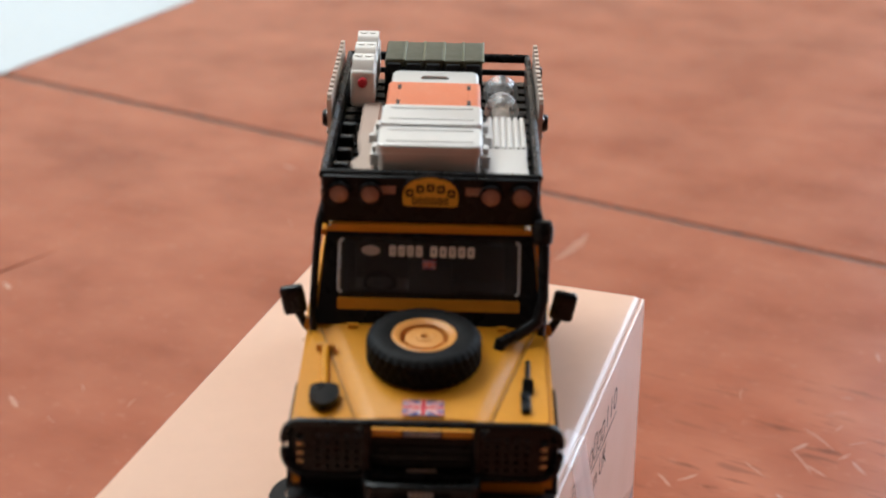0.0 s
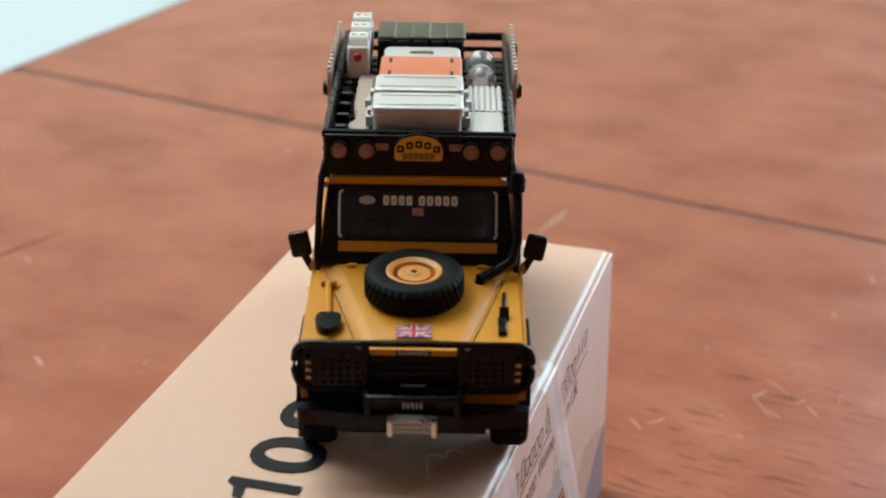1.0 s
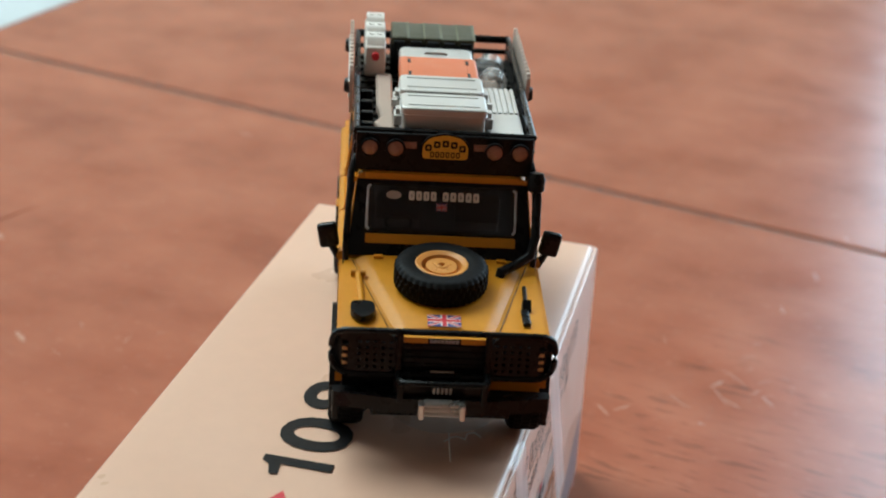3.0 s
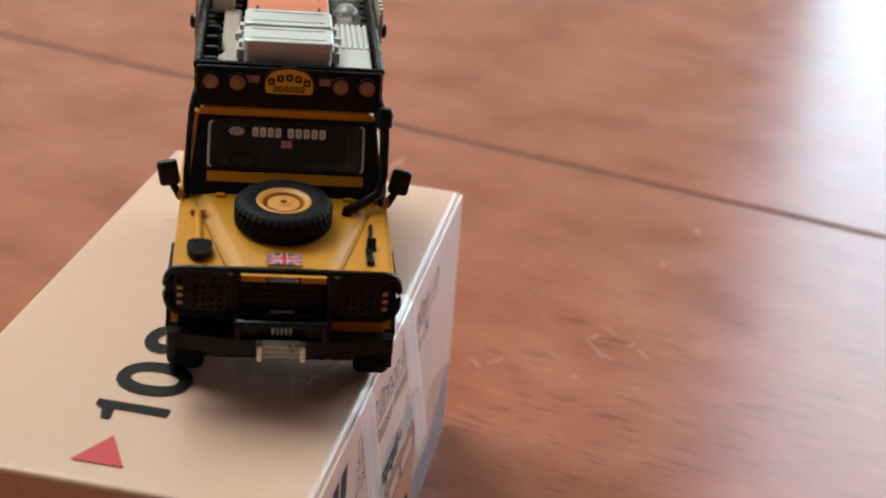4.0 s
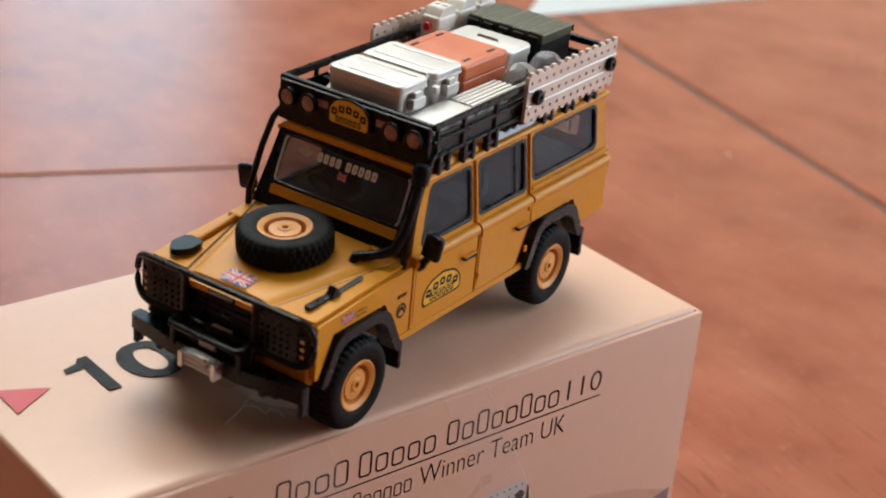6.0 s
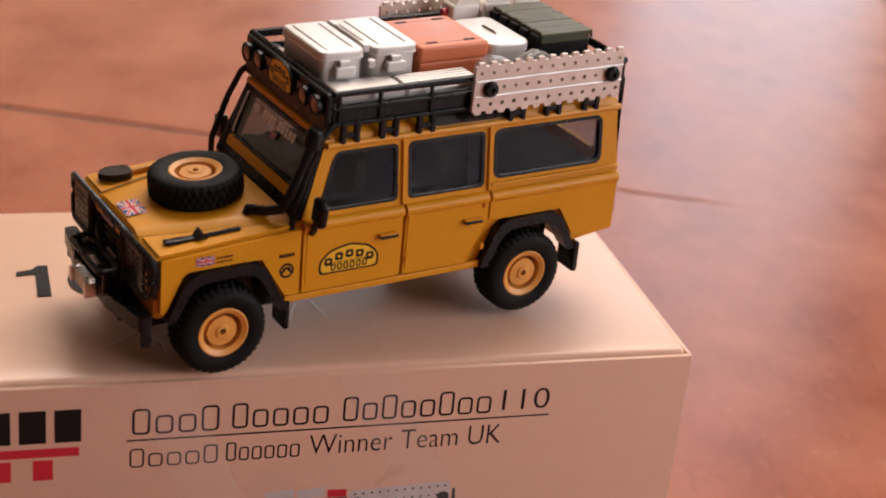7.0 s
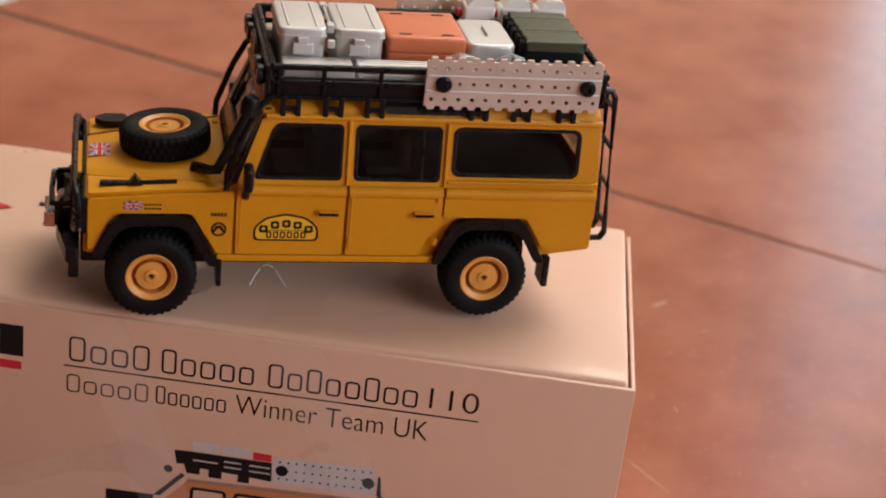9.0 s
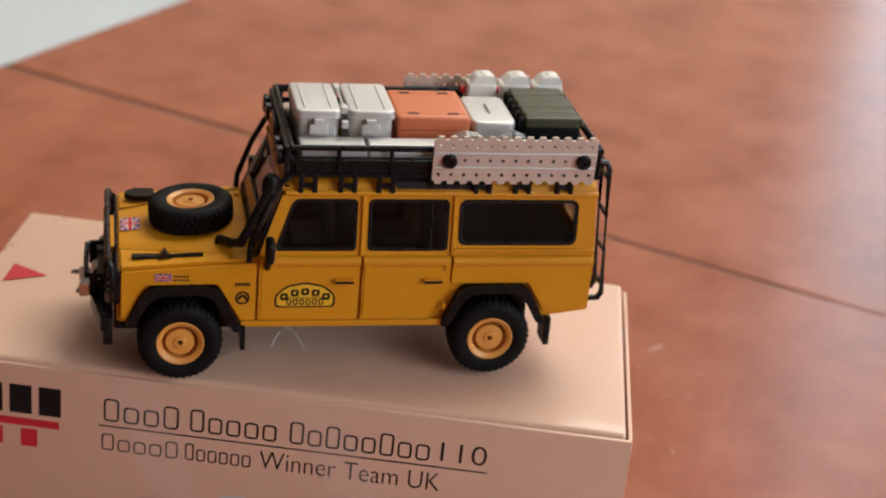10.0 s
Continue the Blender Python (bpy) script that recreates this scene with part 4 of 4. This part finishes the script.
for name, m in (("wheel", pose(0, -11.4, 5.72, 90, 0, 0) @ ROUND), ("wheel", pose(43.7, -11.4, 5.9, 90, 0, 0) @ ROUND), ("wheel", pose(0, 11.4, 5.72, -90, 0, 0) @ ROUND), ("wheel", pose(43.7, 11.4, 5.9, -90, 0, 0) @ ROUND), ("spare_wheel", pose(1.8, 0.2, 19.75, 0, -4.3, 0) @ Matrix.Diagonal((1.03, 1.03, 0.78, 1)))):
    m.translation = m.translation * MM
    if first is None:
        wheel = first = part(name, lathe(RIM, 40), RIMY, car, "ochre steel wheel with a black knobbly tyre", smooth=True)
        part("tyre", lathe(TYRE, N_TREAD, closed=True, tread=tread), RUBBER, wheel, "black knobbly rubber tyre", smooth=True)
        part("hub_cap", lathe([(0.01, 1.3), (0.25, 1.3), (0.34, 1.22), (0.34, 0.9), (0.01, 0.9)], 12), DARK, wheel, "dark hub centre")
        for k in range(5):
            a = 2 * math.pi * k / 5
            part("wheel_nut", lathe([(0.01, 1.72), (0.12, 1.7), (0.15, 1.3), (0.01, 1.3)], 6, Matrix.Translation((1.15 * math.cos(a), 1.15 * math.sin(a), 0))), RIMY, wheel)
    else:
        wheel = tagged(twin(first, car), "ochre steel wheel with a black knobbly tyre")
        wheel.name = name
        for child in list(first.children):
            tagged(twin(child, wheel), child.get("label", ""))
    wheel.matrix_basis = m

# front: grille, lamp guards, bar, bumper, winch
front = part("front_panel", block(-8.9, -8.2, -5.6, 5.6, 10.2, 16.6, 0.2), BLACK, body, "black grille panel")
for i in range(6):
    part("grille_slat", block(-9.1, -8.7, -5.2, 5.2, 10.8 + i * 0.85, 11.15 + i * 0.85, 0.1), BLACK, front)
part("grille_mark", block(-9.4, -9.0, -1.5, 1.5, 11.5, 12.0, 0.15), TOOLGREY, front, "small grey grille emblem")
part("name_strip", block(-9.5, -8.5, -5.2, 5.2, 15.75, 16.55, 0.15), YELLOW, front, "yellow strip over the grille")
plaque = part("name_plaque", block(-9.65, -9.4, -2.0, 2.0, 15.85, 16.5, 0.05), INK, front, "dark name plaque")
bars("plaque_block", "AAAAAAAA", -1.8, 15.95, 1.8, 16.4, 0.12, lambda u, v, d: (-9.67, -u, v), PICGREY, plaque)
for s in (-1, 1):
    lampbox = part("headlamp_panel", block(-8.8, -8.2, s * 9.2 - 3.4, s * 9.2 + 3.4, 11.3, 16.3, 0.2), BLACK, body)
    part("headlamp", lathe([(0.01, 0.5), (1.2, 0.45), (1.7, 0.2), (1.8, 0), (0.01, -0.1)], 20, pose(-9.0, s * 8.6, 13.8, 0, -90, 0)), DARKGLASS, lampbox, "round dark headlamp", smooth=True)
    for z in (12.8, 13.75, 14.7):
        part("indicator", block(-9.45, -9.0, s * 11.95 - 0.34, s * 11.95 + 0.34, z - 0.27, z + 0.27, 0.08), AMBER, lampbox, "small pale amber indicator")

    def guard(u, v, d, s=s):
        bend = max(0, u - 11.0)
        return (-9.35 - d + 0.2 * bend * bend, s * u, v)

    holes = [circle(6.4 + 0.95 * i, 12.6 + 0.85 * j, 0.27, 6) for i in range(5) for j in range(5)]
    holes += [rrect(11.55, 12.5 + 0.95 * j, 12.35, 13.15 + 0.95 * j, 0.15, 1) for j in range(4)]
    part("lamp_guard", plate(rpoly([(5.7, 11.7), (13.3, 11.7), (13.3, 17.2), (5.7, 17.2)], 2.2, 6), holes, 0, 0.5, guard), BLACK, car, "black perforated lamp guard")
    part("front_valance", block(-8.6, -7.9, s * 9.0 - 3.2, s * 9.0 + 3.2, 8.7, 11.2, 0.2), YELLOW if s < 0 else BLACK, body)
    part("tow_bracket", block(-11.5, -10.8, s * 8.0 - 0.4, s * 8.0 + 0.4, 6.9, 7.8, 0.2), BLACK, car)
loop = [(-9.9 + 0.04 * max(0, abs(y) - 9.5) ** 2, y, z) for y, z in rpoly([(-13.6, 11.6), (13.6, 11.6), (13.6, 17.4), (-13.6, 17.4)], 2.4, 7)]
loop.append(loop[0])
part("bull_bar", tube(loop, 0.4), BLACK, car, "black tubular bull bar", smooth=True)
for y in (-5.4, 5.4):
    part("bull_bar_upright", tube([(-9.8, y, 17.4), (-9.9, y, 11.5), (-10.6, y, 8.5)], 0.45), BLACK, car, smooth=True)
part("nudge_bar", tube([(-9.8, -5.3, 12.2), (-12.0, -5.4, 12.1), (-12.6, -5.0, 12.0), (-12.7, 0, 12.0), (-12.6, 5.0, 12.0), (-12.0, 5.4, 12.1), (-9.8, 5.3, 12.2)], 0.38), BLACK, car, "black tube standing out over the winch", smooth=True)
bm = plate(rpoly([(-12.1, -5.6), (-12.1, 5.6), (-10.7, 13.3), (-9.1, 13.3), (-9.1, -13.3), (-10.7, -13.3)], 0.4), [], 7.65, 9.55, lambda u, v, d: (u, v, d))
bmesh.ops.bevel(bm, geom=[e for e in bm.edges if abs(e.verts[0].co.z - e.verts[1].co.z) < 1e-6 and len(e.link_faces) == 2 and e.calc_face_angle(0) > 1], offset=0.35, segments=3, profile=0.6, affect="EDGES")
part("bumper", bm, BLACK, car, "heavy black front bumper", smooth=True)
for s in (-1, 1):
    part("bumper_end", block(-10.4, -9.1, s * 12.85 - 0.4, s * 12.85 + 0.4, 5.5, 7.8, 0.3, 3), BLACK, car)
    part("winch_foot", block(-12.3, -11.2, s * 5.1 - 0.4, s * 5.1 + 0.4, 9.0, 11.9, 0.25), BLACK, car)
winch = part("winch", block(-11.3, -9.2, -5.4, 5.4, 9.2, 11.4, 0.5, 3), BLACK, car, "black winch housing")
part("winch_drum", tube([(-11.3, -1.4, 10.7), (-11.3, 1.4, 10.7)], 0.42, 12), BLACK, winch)
for k in range(5):
    y = -1.0 + 0.5 * k
    part("winch_rope", lathe([(0.4, -0.18), (0.72, -0.1), (0.72, 0.1), (0.4, 0.18)], 16, pose(-11.3, y, 10.7, 90, 0, 0), closed=True), CHROME, winch, "silver rope turn")
fair = part("fairlead", block(-13.1, -12.0, -2.15, 2.15, 7.95, 9.7, 0.15), CHROME, car, "silver roller fairlead")
for z in (8.2, 8.82, 9.45):
    part("roller", tube([(-13.15, -2.1, z), (-13.15, 2.1, z)], 0.27), CHROME, fair, smooth=True)
for s in (-1, 1):
    part("fairlead_end", block(-13.7, -12.2, s * 2.5 - 0.33, s * 2.5 + 0.33, 7.65, 9.65, 0.15), CHROME, fair)

# tools on the wings
tool = part("wing_tool", tube([(-6.2, -10.2, 17.15), (3.0, -10.6, 17.85)], 0.28, 6), BLACK, car, "black hand tool clipped on the wing", smooth=True)
part("tool_head", plate(rpoly([(-3.2, 17.25), (-1.2, 17.4), (-1.9, 18.1), (-2.2, 18.7), (-2.6, 18.1)], 0.2), [], -11.0, -9.9, across), BLACK, tool)
part("tool_head", block(-6.6, -2.6, -10.7, -9.7, 17.0, 17.6, 0.2), BLACK, tool)
shovel = part("shovel", tube([(4.8, 10.6, 18.1), (-3.6, 10.0, 17.5)], 0.42, 8), YELLOW, car, "shovel with a yellow handle and a dark blade", smooth=True)
part("shovel_grip", tube([(4.8, 9.6, 18.15), (4.8, 11.5, 18.15)], 0.42, 8), YELLOW, shovel)
part("shovel_blade", plate(rpoly([(-3.0, 8.5), (-3.0, 11.4), (-6.0, 11.5), (-7.7, 9.95), (-6.0, 8.4)], 1.1), [], 17.4, 18.15, lambda u, v, d: (u, v, d + u * 0.02)), BLACK, shovel, "dark shovel blade")
# snorkel up the left pillar
part("snorkel", tube([(5.2, -7.6, 18.1), (5.4, -7.8, 18.8), (6.8, -9.6, 19.1), (7.9, -11.6, 20.0), (8.8, -12.2, 22.3), (10.7, -12.2, 26.7), (11.4, -12.1, 28.2)], 0.62, 10), BLACK, car, "black snorkel pipe", smooth=True)
part("snorkel_head", lathe([(0.01, 1.6), (0.9, 1.4), (1.2, 0.6), (1.1, -0.9), (0.6, -1.2)], 14, pose(11.5, -12.0, 28.6, 0, 12, 0)), BLACK, car, smooth=True)

# ---- roof rack and load ----
rack = part("roof_rack", tube([(14.2, -11.5, 33.8), (57, -11.5, 33.8), (57, 11.5, 33.8), (14.2, 11.5, 33.8), (14.2, -11.5, 33.8)], 0.42), BLACK, car, "black tubular roof rack", smooth=True)
for z in (31.9, 29.9):
    part("rail", tube([(14.2, -11.5, z), (57, -11.5, z), (57, 11.5, z), (14.2, 11.5, z), (14.2, -11.5, z)], 0.28), BLACK, rack, smooth=True)
for x in (15, 20.6, 27.8, 35, 42, 49.5, 57):
    for s in (-1, 1):
        part("post", tube([(x, s * 11.5, 30), (x, s * 11.5, 33.8)], 0.32, 6), BLACK, rack)
for s in (-1, 1):
    part("side_plate", block(14.3, 57.0, s * 11.3 - 0.12, s * 11.3 + 0.12, 29.7, 32.5, 0.05), BLACK, rack)
for x in (16.65, 22.05, 27.3, 40.8, 46.4, 52.4):
    for s in (-1, 1):
        foot = part("foot", block(x - 1.3, x - 0.6, s * 11.5 - 0.4, s * 11.5 + 0.4, 27.45, 30.2, 0.15), BLACK, rack)
        leg = block(x + 0.6, x + 1.3, s * 11.5 - 0.4, s * 11.5 + 0.4, 27.45, 30.2, 0.15)
        part("foot_leg", leg, BLACK, foot)
        part("foot_tie", block(x - 0.7, x + 0.7, s * 11.5 - 0.25, s * 11.5 + 0.25, 28.1, 28.7, 0.1), BLACK, foot)
for i in range(15):
    part("floor_slat", block(14.6 + i * 2.9, 16.4 + i * 2.9, -11.3, 11.3, 30.2, 30.7, 0.1), BLACK, rack)
part("front_plate", block(13.3, 14.1, -11.5, 11.5, 28.7, 33.9, 0.25), BLACK, rack, "black front plate of the rack")
for y in (-4.9, 4.9):
    part("front_slot", block(13.15, 13.32, y - 1.2, y + 1.2, 32.0, 32.9, 0.05), LENS, rack)
for y in (-9.7, -6.4, 6.4, 9.7):
    lamp = part("spot_lamp", lathe([(0.01, -1.0), (1.0, -0.8), (1.3, 0), (1.3, 0.5), (1.1, 0.55), (1.0, 0.3)], 22, pose(12.9, y, 32.1, 0, -90, 0)), BLACK, rack, "round black spot lamp", smooth=True)
    part("lens", lathe([(0.01, 0.62), (0.6, 0.55), (1.02, 0.32), (0.01, 0.2)], 20, pose(12.9, y, 32.1, 0, -90, 0)), LENS, lamp, "pinkish amber lens", smooth=True)


def face(u, v, d):
    return (12.9 - d, -u, v)


sign = part("rack_badge", plate(rpoly([(-3.2, 30.7), (3.2, 30.7), (3.2, 32.8), (2.2, 34.0), (0, 34.5), (-2.2, 34.0), (-3.2, 32.8)], 0.6), [], 0, 0.3, face), INK, rack, "dark outlined arched badge")
part("badge_field", plate(rpoly([(-2.95, 30.95), (2.95, 30.95), (2.95, 32.7), (2.1, 33.8), (0, 34.25), (-2.1, 33.8), (-2.95, 32.7)], 0.5), [], 0.32, 0.32, face), GOLD, sign, "golden badge field")
for i in range(5):
    a = (i - 2) / 2
    x, z = 2.2 * a, 33.05 - 0.6 * a * a
    part("badge_block", plate(rrect(x - 0.43, z - 0.45, x + 0.43, z + 0.45, 0.2, 2), [rrect(x - 0.17, z - 0.18, x + 0.17, z + 0.18, 0.08, 1)], 0.34, 0.34, face), INK, sign)
bars("badge_letter_block", "AAAAAA", -2.0, 31.15, 2.0, 31.95, 0.16, lambda u, v, d: face(u, v, 0.34), INK, sign)


def rounded_box(x0, x1, y0, y1, z0, z1, corner, edge):
    """An upright box with round corners in plan and a softened upper rim."""
    bm = plate(rrect(x0, y0, x1, y1, corner, 5), [], z0, z1, lambda u, v, d: (u, v, d))
    bmesh.ops.recalc_face_normals(bm, faces=bm.faces[:])
    bmesh.ops.dissolve_limit(bm, angle_limit=0.01, verts=bm.verts[:], edges=bm.edges[:])
    rim = [e for e in bm.edges if all(abs(v.co.z - z1) < 1e-4 for v in e.verts) and len(e.link_faces) == 2]
    bmesh.ops.bevel(bm, geom=rim, offset=edge, segments=3, profile=0.6, affect="EDGES")
    return bm


def chest(x0, x1):
    c = part("metal_chest", rounded_box(x0 + 0.12, x1 - 0.12, -5.2, 5.7, 30.7, 36.0, 0.8, 0.1), SILVER, rack, "silver metal chest", smooth=True)
    part("lid", rounded_box(x0 - 0.1, x1 + 0.1, -5.4, 5.9, 35.75, 36.75, 0.95, 0.35), SILVER, c, smooth=True)
    part("lid_lip", rounded_box(x0 - 0.18, x1 + 0.18, -5.48, 5.98, 35.6, 35.82, 1.0, 0.06), SILVER, c, smooth=True)
    for y in (-5.8, 6.2):
        part("clasp", block(x0 + 1.7, x0 + 4.3, y - 0.5, y + 0.5, 33.6, 35.0, 0.18), SILVER, c)
        part("clasp_tab", block(x0 + 2.3, x0 + 3.7, y - 0.3, y + 0.3, 34.9, 35.7, 0.12), SILVER, c)
    for k in (0.2, 0.8):
        part("lid_rib", tube([(x0 + (x1 - x0) * k, -4.4, 36.72), (x0 + (x1 - x0) * k, 4.9, 36.72)], 0.16, 8), SILVER, c, smooth=True)


chest(15.4, 21.4)
chest(22.6, 28.9)
part("hinge_rod", tube([(21.95, -3.4, 36.75), (21.95, 3.7, 36.75)], 0.2, 8), SILVER, rack)
for y in (-4.0, 4.3):
    part("hinge_block", block(21.5, 22.4, y - 0.75, y + 0.75, 36.0, 37.05, 0.15), SILVER, rack)
for y in (-6.1, 6.6):
    part("hinge_lug", block(21.5, 22.4, y - 0.4, y + 0.4, 34.6, 35.6, 0.15), SILVER, rack)
case = part("orange_case", block(29.5, 39.6, -5.2, 5.6, 30.7, 33.9, 0.35, 3), ORANGE, rack, "orange plastic case", smooth=True)
part("lid", block(29.4, 39.7, -5.3, 5.7, 33.8, 36.0, 0.5, 3), ORANGE, case, smooth=True)
for y in (-3.9, 4.3):
    part("strap", block(30.2, 39.0, y - 0.12, y + 0.12, 35.8, 36.05, 0.08), ORANGE, case)
    for x in (31.0, 36.6):
        part("strap_clip", block(x, x + 1.6, y - 0.2, y + 0.2, 35.8, 36.1, 0.05), DARK, case, "small dark strap clip")
tin = part("silver_tin", rounded_box(40.2, 46.2, -4.9, 5.3, 30.7, 34.3, 1.1, 0.3), SILVER, rack, "silver rounded tin", smooth=True)
part("lid", rounded_box(40.0, 46.4, -5.1, 5.5, 34.0, 35.3, 1.2, 0.45), SILVER, tin, smooth=True)
part("handle", tube([(43.2, -1.4, 35.25), (43.2, -1.1, 35.5), (43.2, 1.6, 35.5), (43.2, 1.9, 35.25)], 0.18, 6), SILVER, tin)
roll = part("canvas_pack", block(47.2, 55.6, -5.6, 6.6, 30.7, 35.3, 0.6, 3), RUBBER, rack, "olive green ribbed canvas bundle", smooth=True)
for i in range(5):
    y = -4.4 + i * 2.45
    part("rib", block(47.6, 55.5, y - 1.17, y + 1.17, 34.2, 36.3 - 0.08 * (i % 2), 0.3, 3), GREEN, roll, "olive green canvas fold", smooth=True)
    part("rib_end", block(46.9, 47.7, y - 0.9, y + 0.9, 32.6, 35.9, 0.35, 2), RUBBER, roll)
    part("piping", tube([(47.5, y - 1.22, 36.15), (55.5, y - 1.22, 36.15), (55.7, y - 1.22, 35.2)], 0.17, 6), PIPING, roll, "raised pale olive seam", smooth=True)
    part("buckle", block(55.4, 56.0, y - 0.5, y + 0.3, 35.2, 35.9, 0.15), BLACK, roll)
for i in range(3):
    x = 41.8 + i * 5.0
    can = part("water_can", block(x, x + 4.4, 7.5, 10.5, 31.9, 36.4, 0.5, 3), WHITE, rack, "white plastic water can", smooth=True)
    hump = plate(rpoly([(x + 0.2, 36.1), (x + 1.5, 37.5), (x + 3.6, 37.6), (x + 4.25, 37.0), (x + 4.25, 36.0)], 0.4), [], 7.7, 10.3, across)
    part("can_handle", hump, WHITE, can, smooth=True)
    part("can_cap", lathe([(0.01, 0.7), (0.55, 0.7), (0.6, 0), (0.01, 0)], 12, pose(x - 0.05, 9.0, 35.1, 0, -90, 0)), RED, can, "small red cap")
    for j in range(2):
        part("boss", lathe([(0.01, 0.25), (0.45, 0.22), (0.5, 0)], 10, pose(x + 2.6, 8.4 + j * 1.2, 37.45, 0, 0, 0)), WHITE, can)
part("flat_case", block(15.6, 24.6, -10.5, -5.9, 30.7, 33.3, 0.3, 3), SILVER, rack, "flat silver case", smooth=True)
slab = part("ribbed_slab", block(25.0, 35.5, -10.6, -6.0, 30.7, 32.9, 0.2), SILVER, rack, "ribbed aluminium slab")
for i in range(6):
    part("rib", block(25.1, 35.4, -10.5 + i * 0.76, -9.95 + i * 0.76, 32.7, 33.3, 0.2), SILVER, slab)
# clear wrapped bundle, tied in the middle
wrap = part("clear_wrap", lathe([(0.2, -5.5), (1.5, -5.0), (2.1, -3.6), (1.8, -1.8), (0.45, 0), (1.7, 1.8), (2.2, 3.4), (1.7, 4.9), (0.2, 5.4)], 14, pose(42, -7.9, 33.0, 0, 90, 0)), WRAP, rack, "clear plastic bundle tied in the middle")
part("bundle_tie", lathe([(0.5, -0.3), (0.75, 0), (0.5, 0.3)], 10, pose(42, -7.9, 33.0, 0, 90, 0)), SILVER, wrap)
part("bundle_core", block(38.5, 46.5, -9.0, -6.8, 30.8, 31.6, 0.4), PICGREY, wrap)
# long tool lying along the right side
bm = bmesh.new()
rows = []
for x, y in ((14.9, 8.5), (15.4, 8.9), (16.6, 8.9), (18.0, 8.0), (19.5, 8.6), (21.5, 9.1), (23.5, 8.3), (26.0, 8.4), (29.0, 8.8), (33.0, 8.8), (41.5, 8.8)):
    rows.append([bm.verts.new(p) for p in ((x, 6.5, 31.3), (x, 6.5, 32.4), (x, 6.8, 32.65), (x, y - 0.3, 32.65), (x, y, 32.4), (x, y, 31.3))])
for a, b in zip(rows, rows[1:]):
    for i in range(6):
        bm.faces.new((a[i], a[(i + 1) % 6], b[(i + 1) % 6], b[i]))
bm.faces.new(rows[0])
bm.faces.new(rows[-1])
part("long_tool", bm, TOOLGREY, rack, "tan grey long-handled tool", smooth=True)
for i in range(5):
    part("tool_clamp", block(16.5 + i * 4.4, 17.6 + i * 4.4, 9.2, 11.0, 30.6, 32.4, 0.3), BLACK, rack)

# perforated sand ladders hung on both sides
for s in (-1, 1):
    outline = []
    n, x0, pitch = 13, 33.3, 1.77
    for k in range(n):
        a = x0 + pitch * k
        outline += [(a, 29.65), (a + 0.3, 29.65), (a + 0.5, 29.2), (a + 1.27, 29.2), (a + 1.47, 29.65)]
    for k in reversed(range(n)):
        a = x0 + pitch * k
        outline += [(a + 1.47, 35.6), (a + 1.27, 36.05), (a + 0.5, 36.05), (a + 0.3, 35.6), (a, 35.6)]
    holes = [circle(x0 + 0.85 + pitch * i, 30.55 + 2.05 * j, 0.27, 8) for i in range(13) for j in range(3) if j != 1 or 1 < i < 11]

    def hung(u, v, d, s=s):
        return (u, s * (12.0 + d + 0.02 * (v - 29)), v)

    ladder = part("sand_ladder", plate(outline, holes, 0, 0.5, hung), STEEL, rack, "perforated aluminium sand ladder")
    for z in (31.6, 33.65):
        # ribs pressed in the sheet; the paler silver paints their highlight
        part("ladder_rib", tube([hung(33.45, z, 0.5), hung(56.1, z, 0.5)], 0.17, 8), SILVER, ladder, "pressed rib with its highlight painted bright", smooth=True)
    for x in (35.6, 54.4):
        part("knob", lathe([(0.01, 0.35), (0.28, 0.38), (0.36, 0.75), (0.85, 0.72), (1.05, 0.4), (1.05, 0), (0.01, 0)], 18, pose(x, s * 12.6, 32.6, -90 * s, 0, 0)), BLACK, ladder, "round black knob", smooth=True)
    part("end_lip", tube([hung(56.1, 29.5, 0.2), hung(56.1, 35.7, 0.2)], 0.2, 6), STEEL, ladder)

# rear access ladder
rear = part("rear_ladder", tube([(57.3, -8.4, 31.1), (59.1, -8.4, 30.9), (59.7, -8.4, 29.8), (61.0, -8.4, 10.7), (60.5, -8.4, 9.8), (57.8, -8.4, 9.7)], 0.42), BLACK, car, "black tubular rear ladder", smooth=True)
part("ladder_upright", tube([(57.3, -4.6, 31.1), (59.1, -4.6, 30.9), (59.7, -4.6, 29.8), (61.0, -4.6, 10.7), (60.5, -4.6, 9.8), (57.8, -4.6, 9.7)], 0.42), BLACK, rear, smooth=True)
for i in range(4):
    x, z = 60.9 - 0.37 * i, 11.9 + 5.5 * i
    part("rung", tube([(x, -8.4, z), (x, -4.6, z)], 0.35, 6), BLACK, rear)
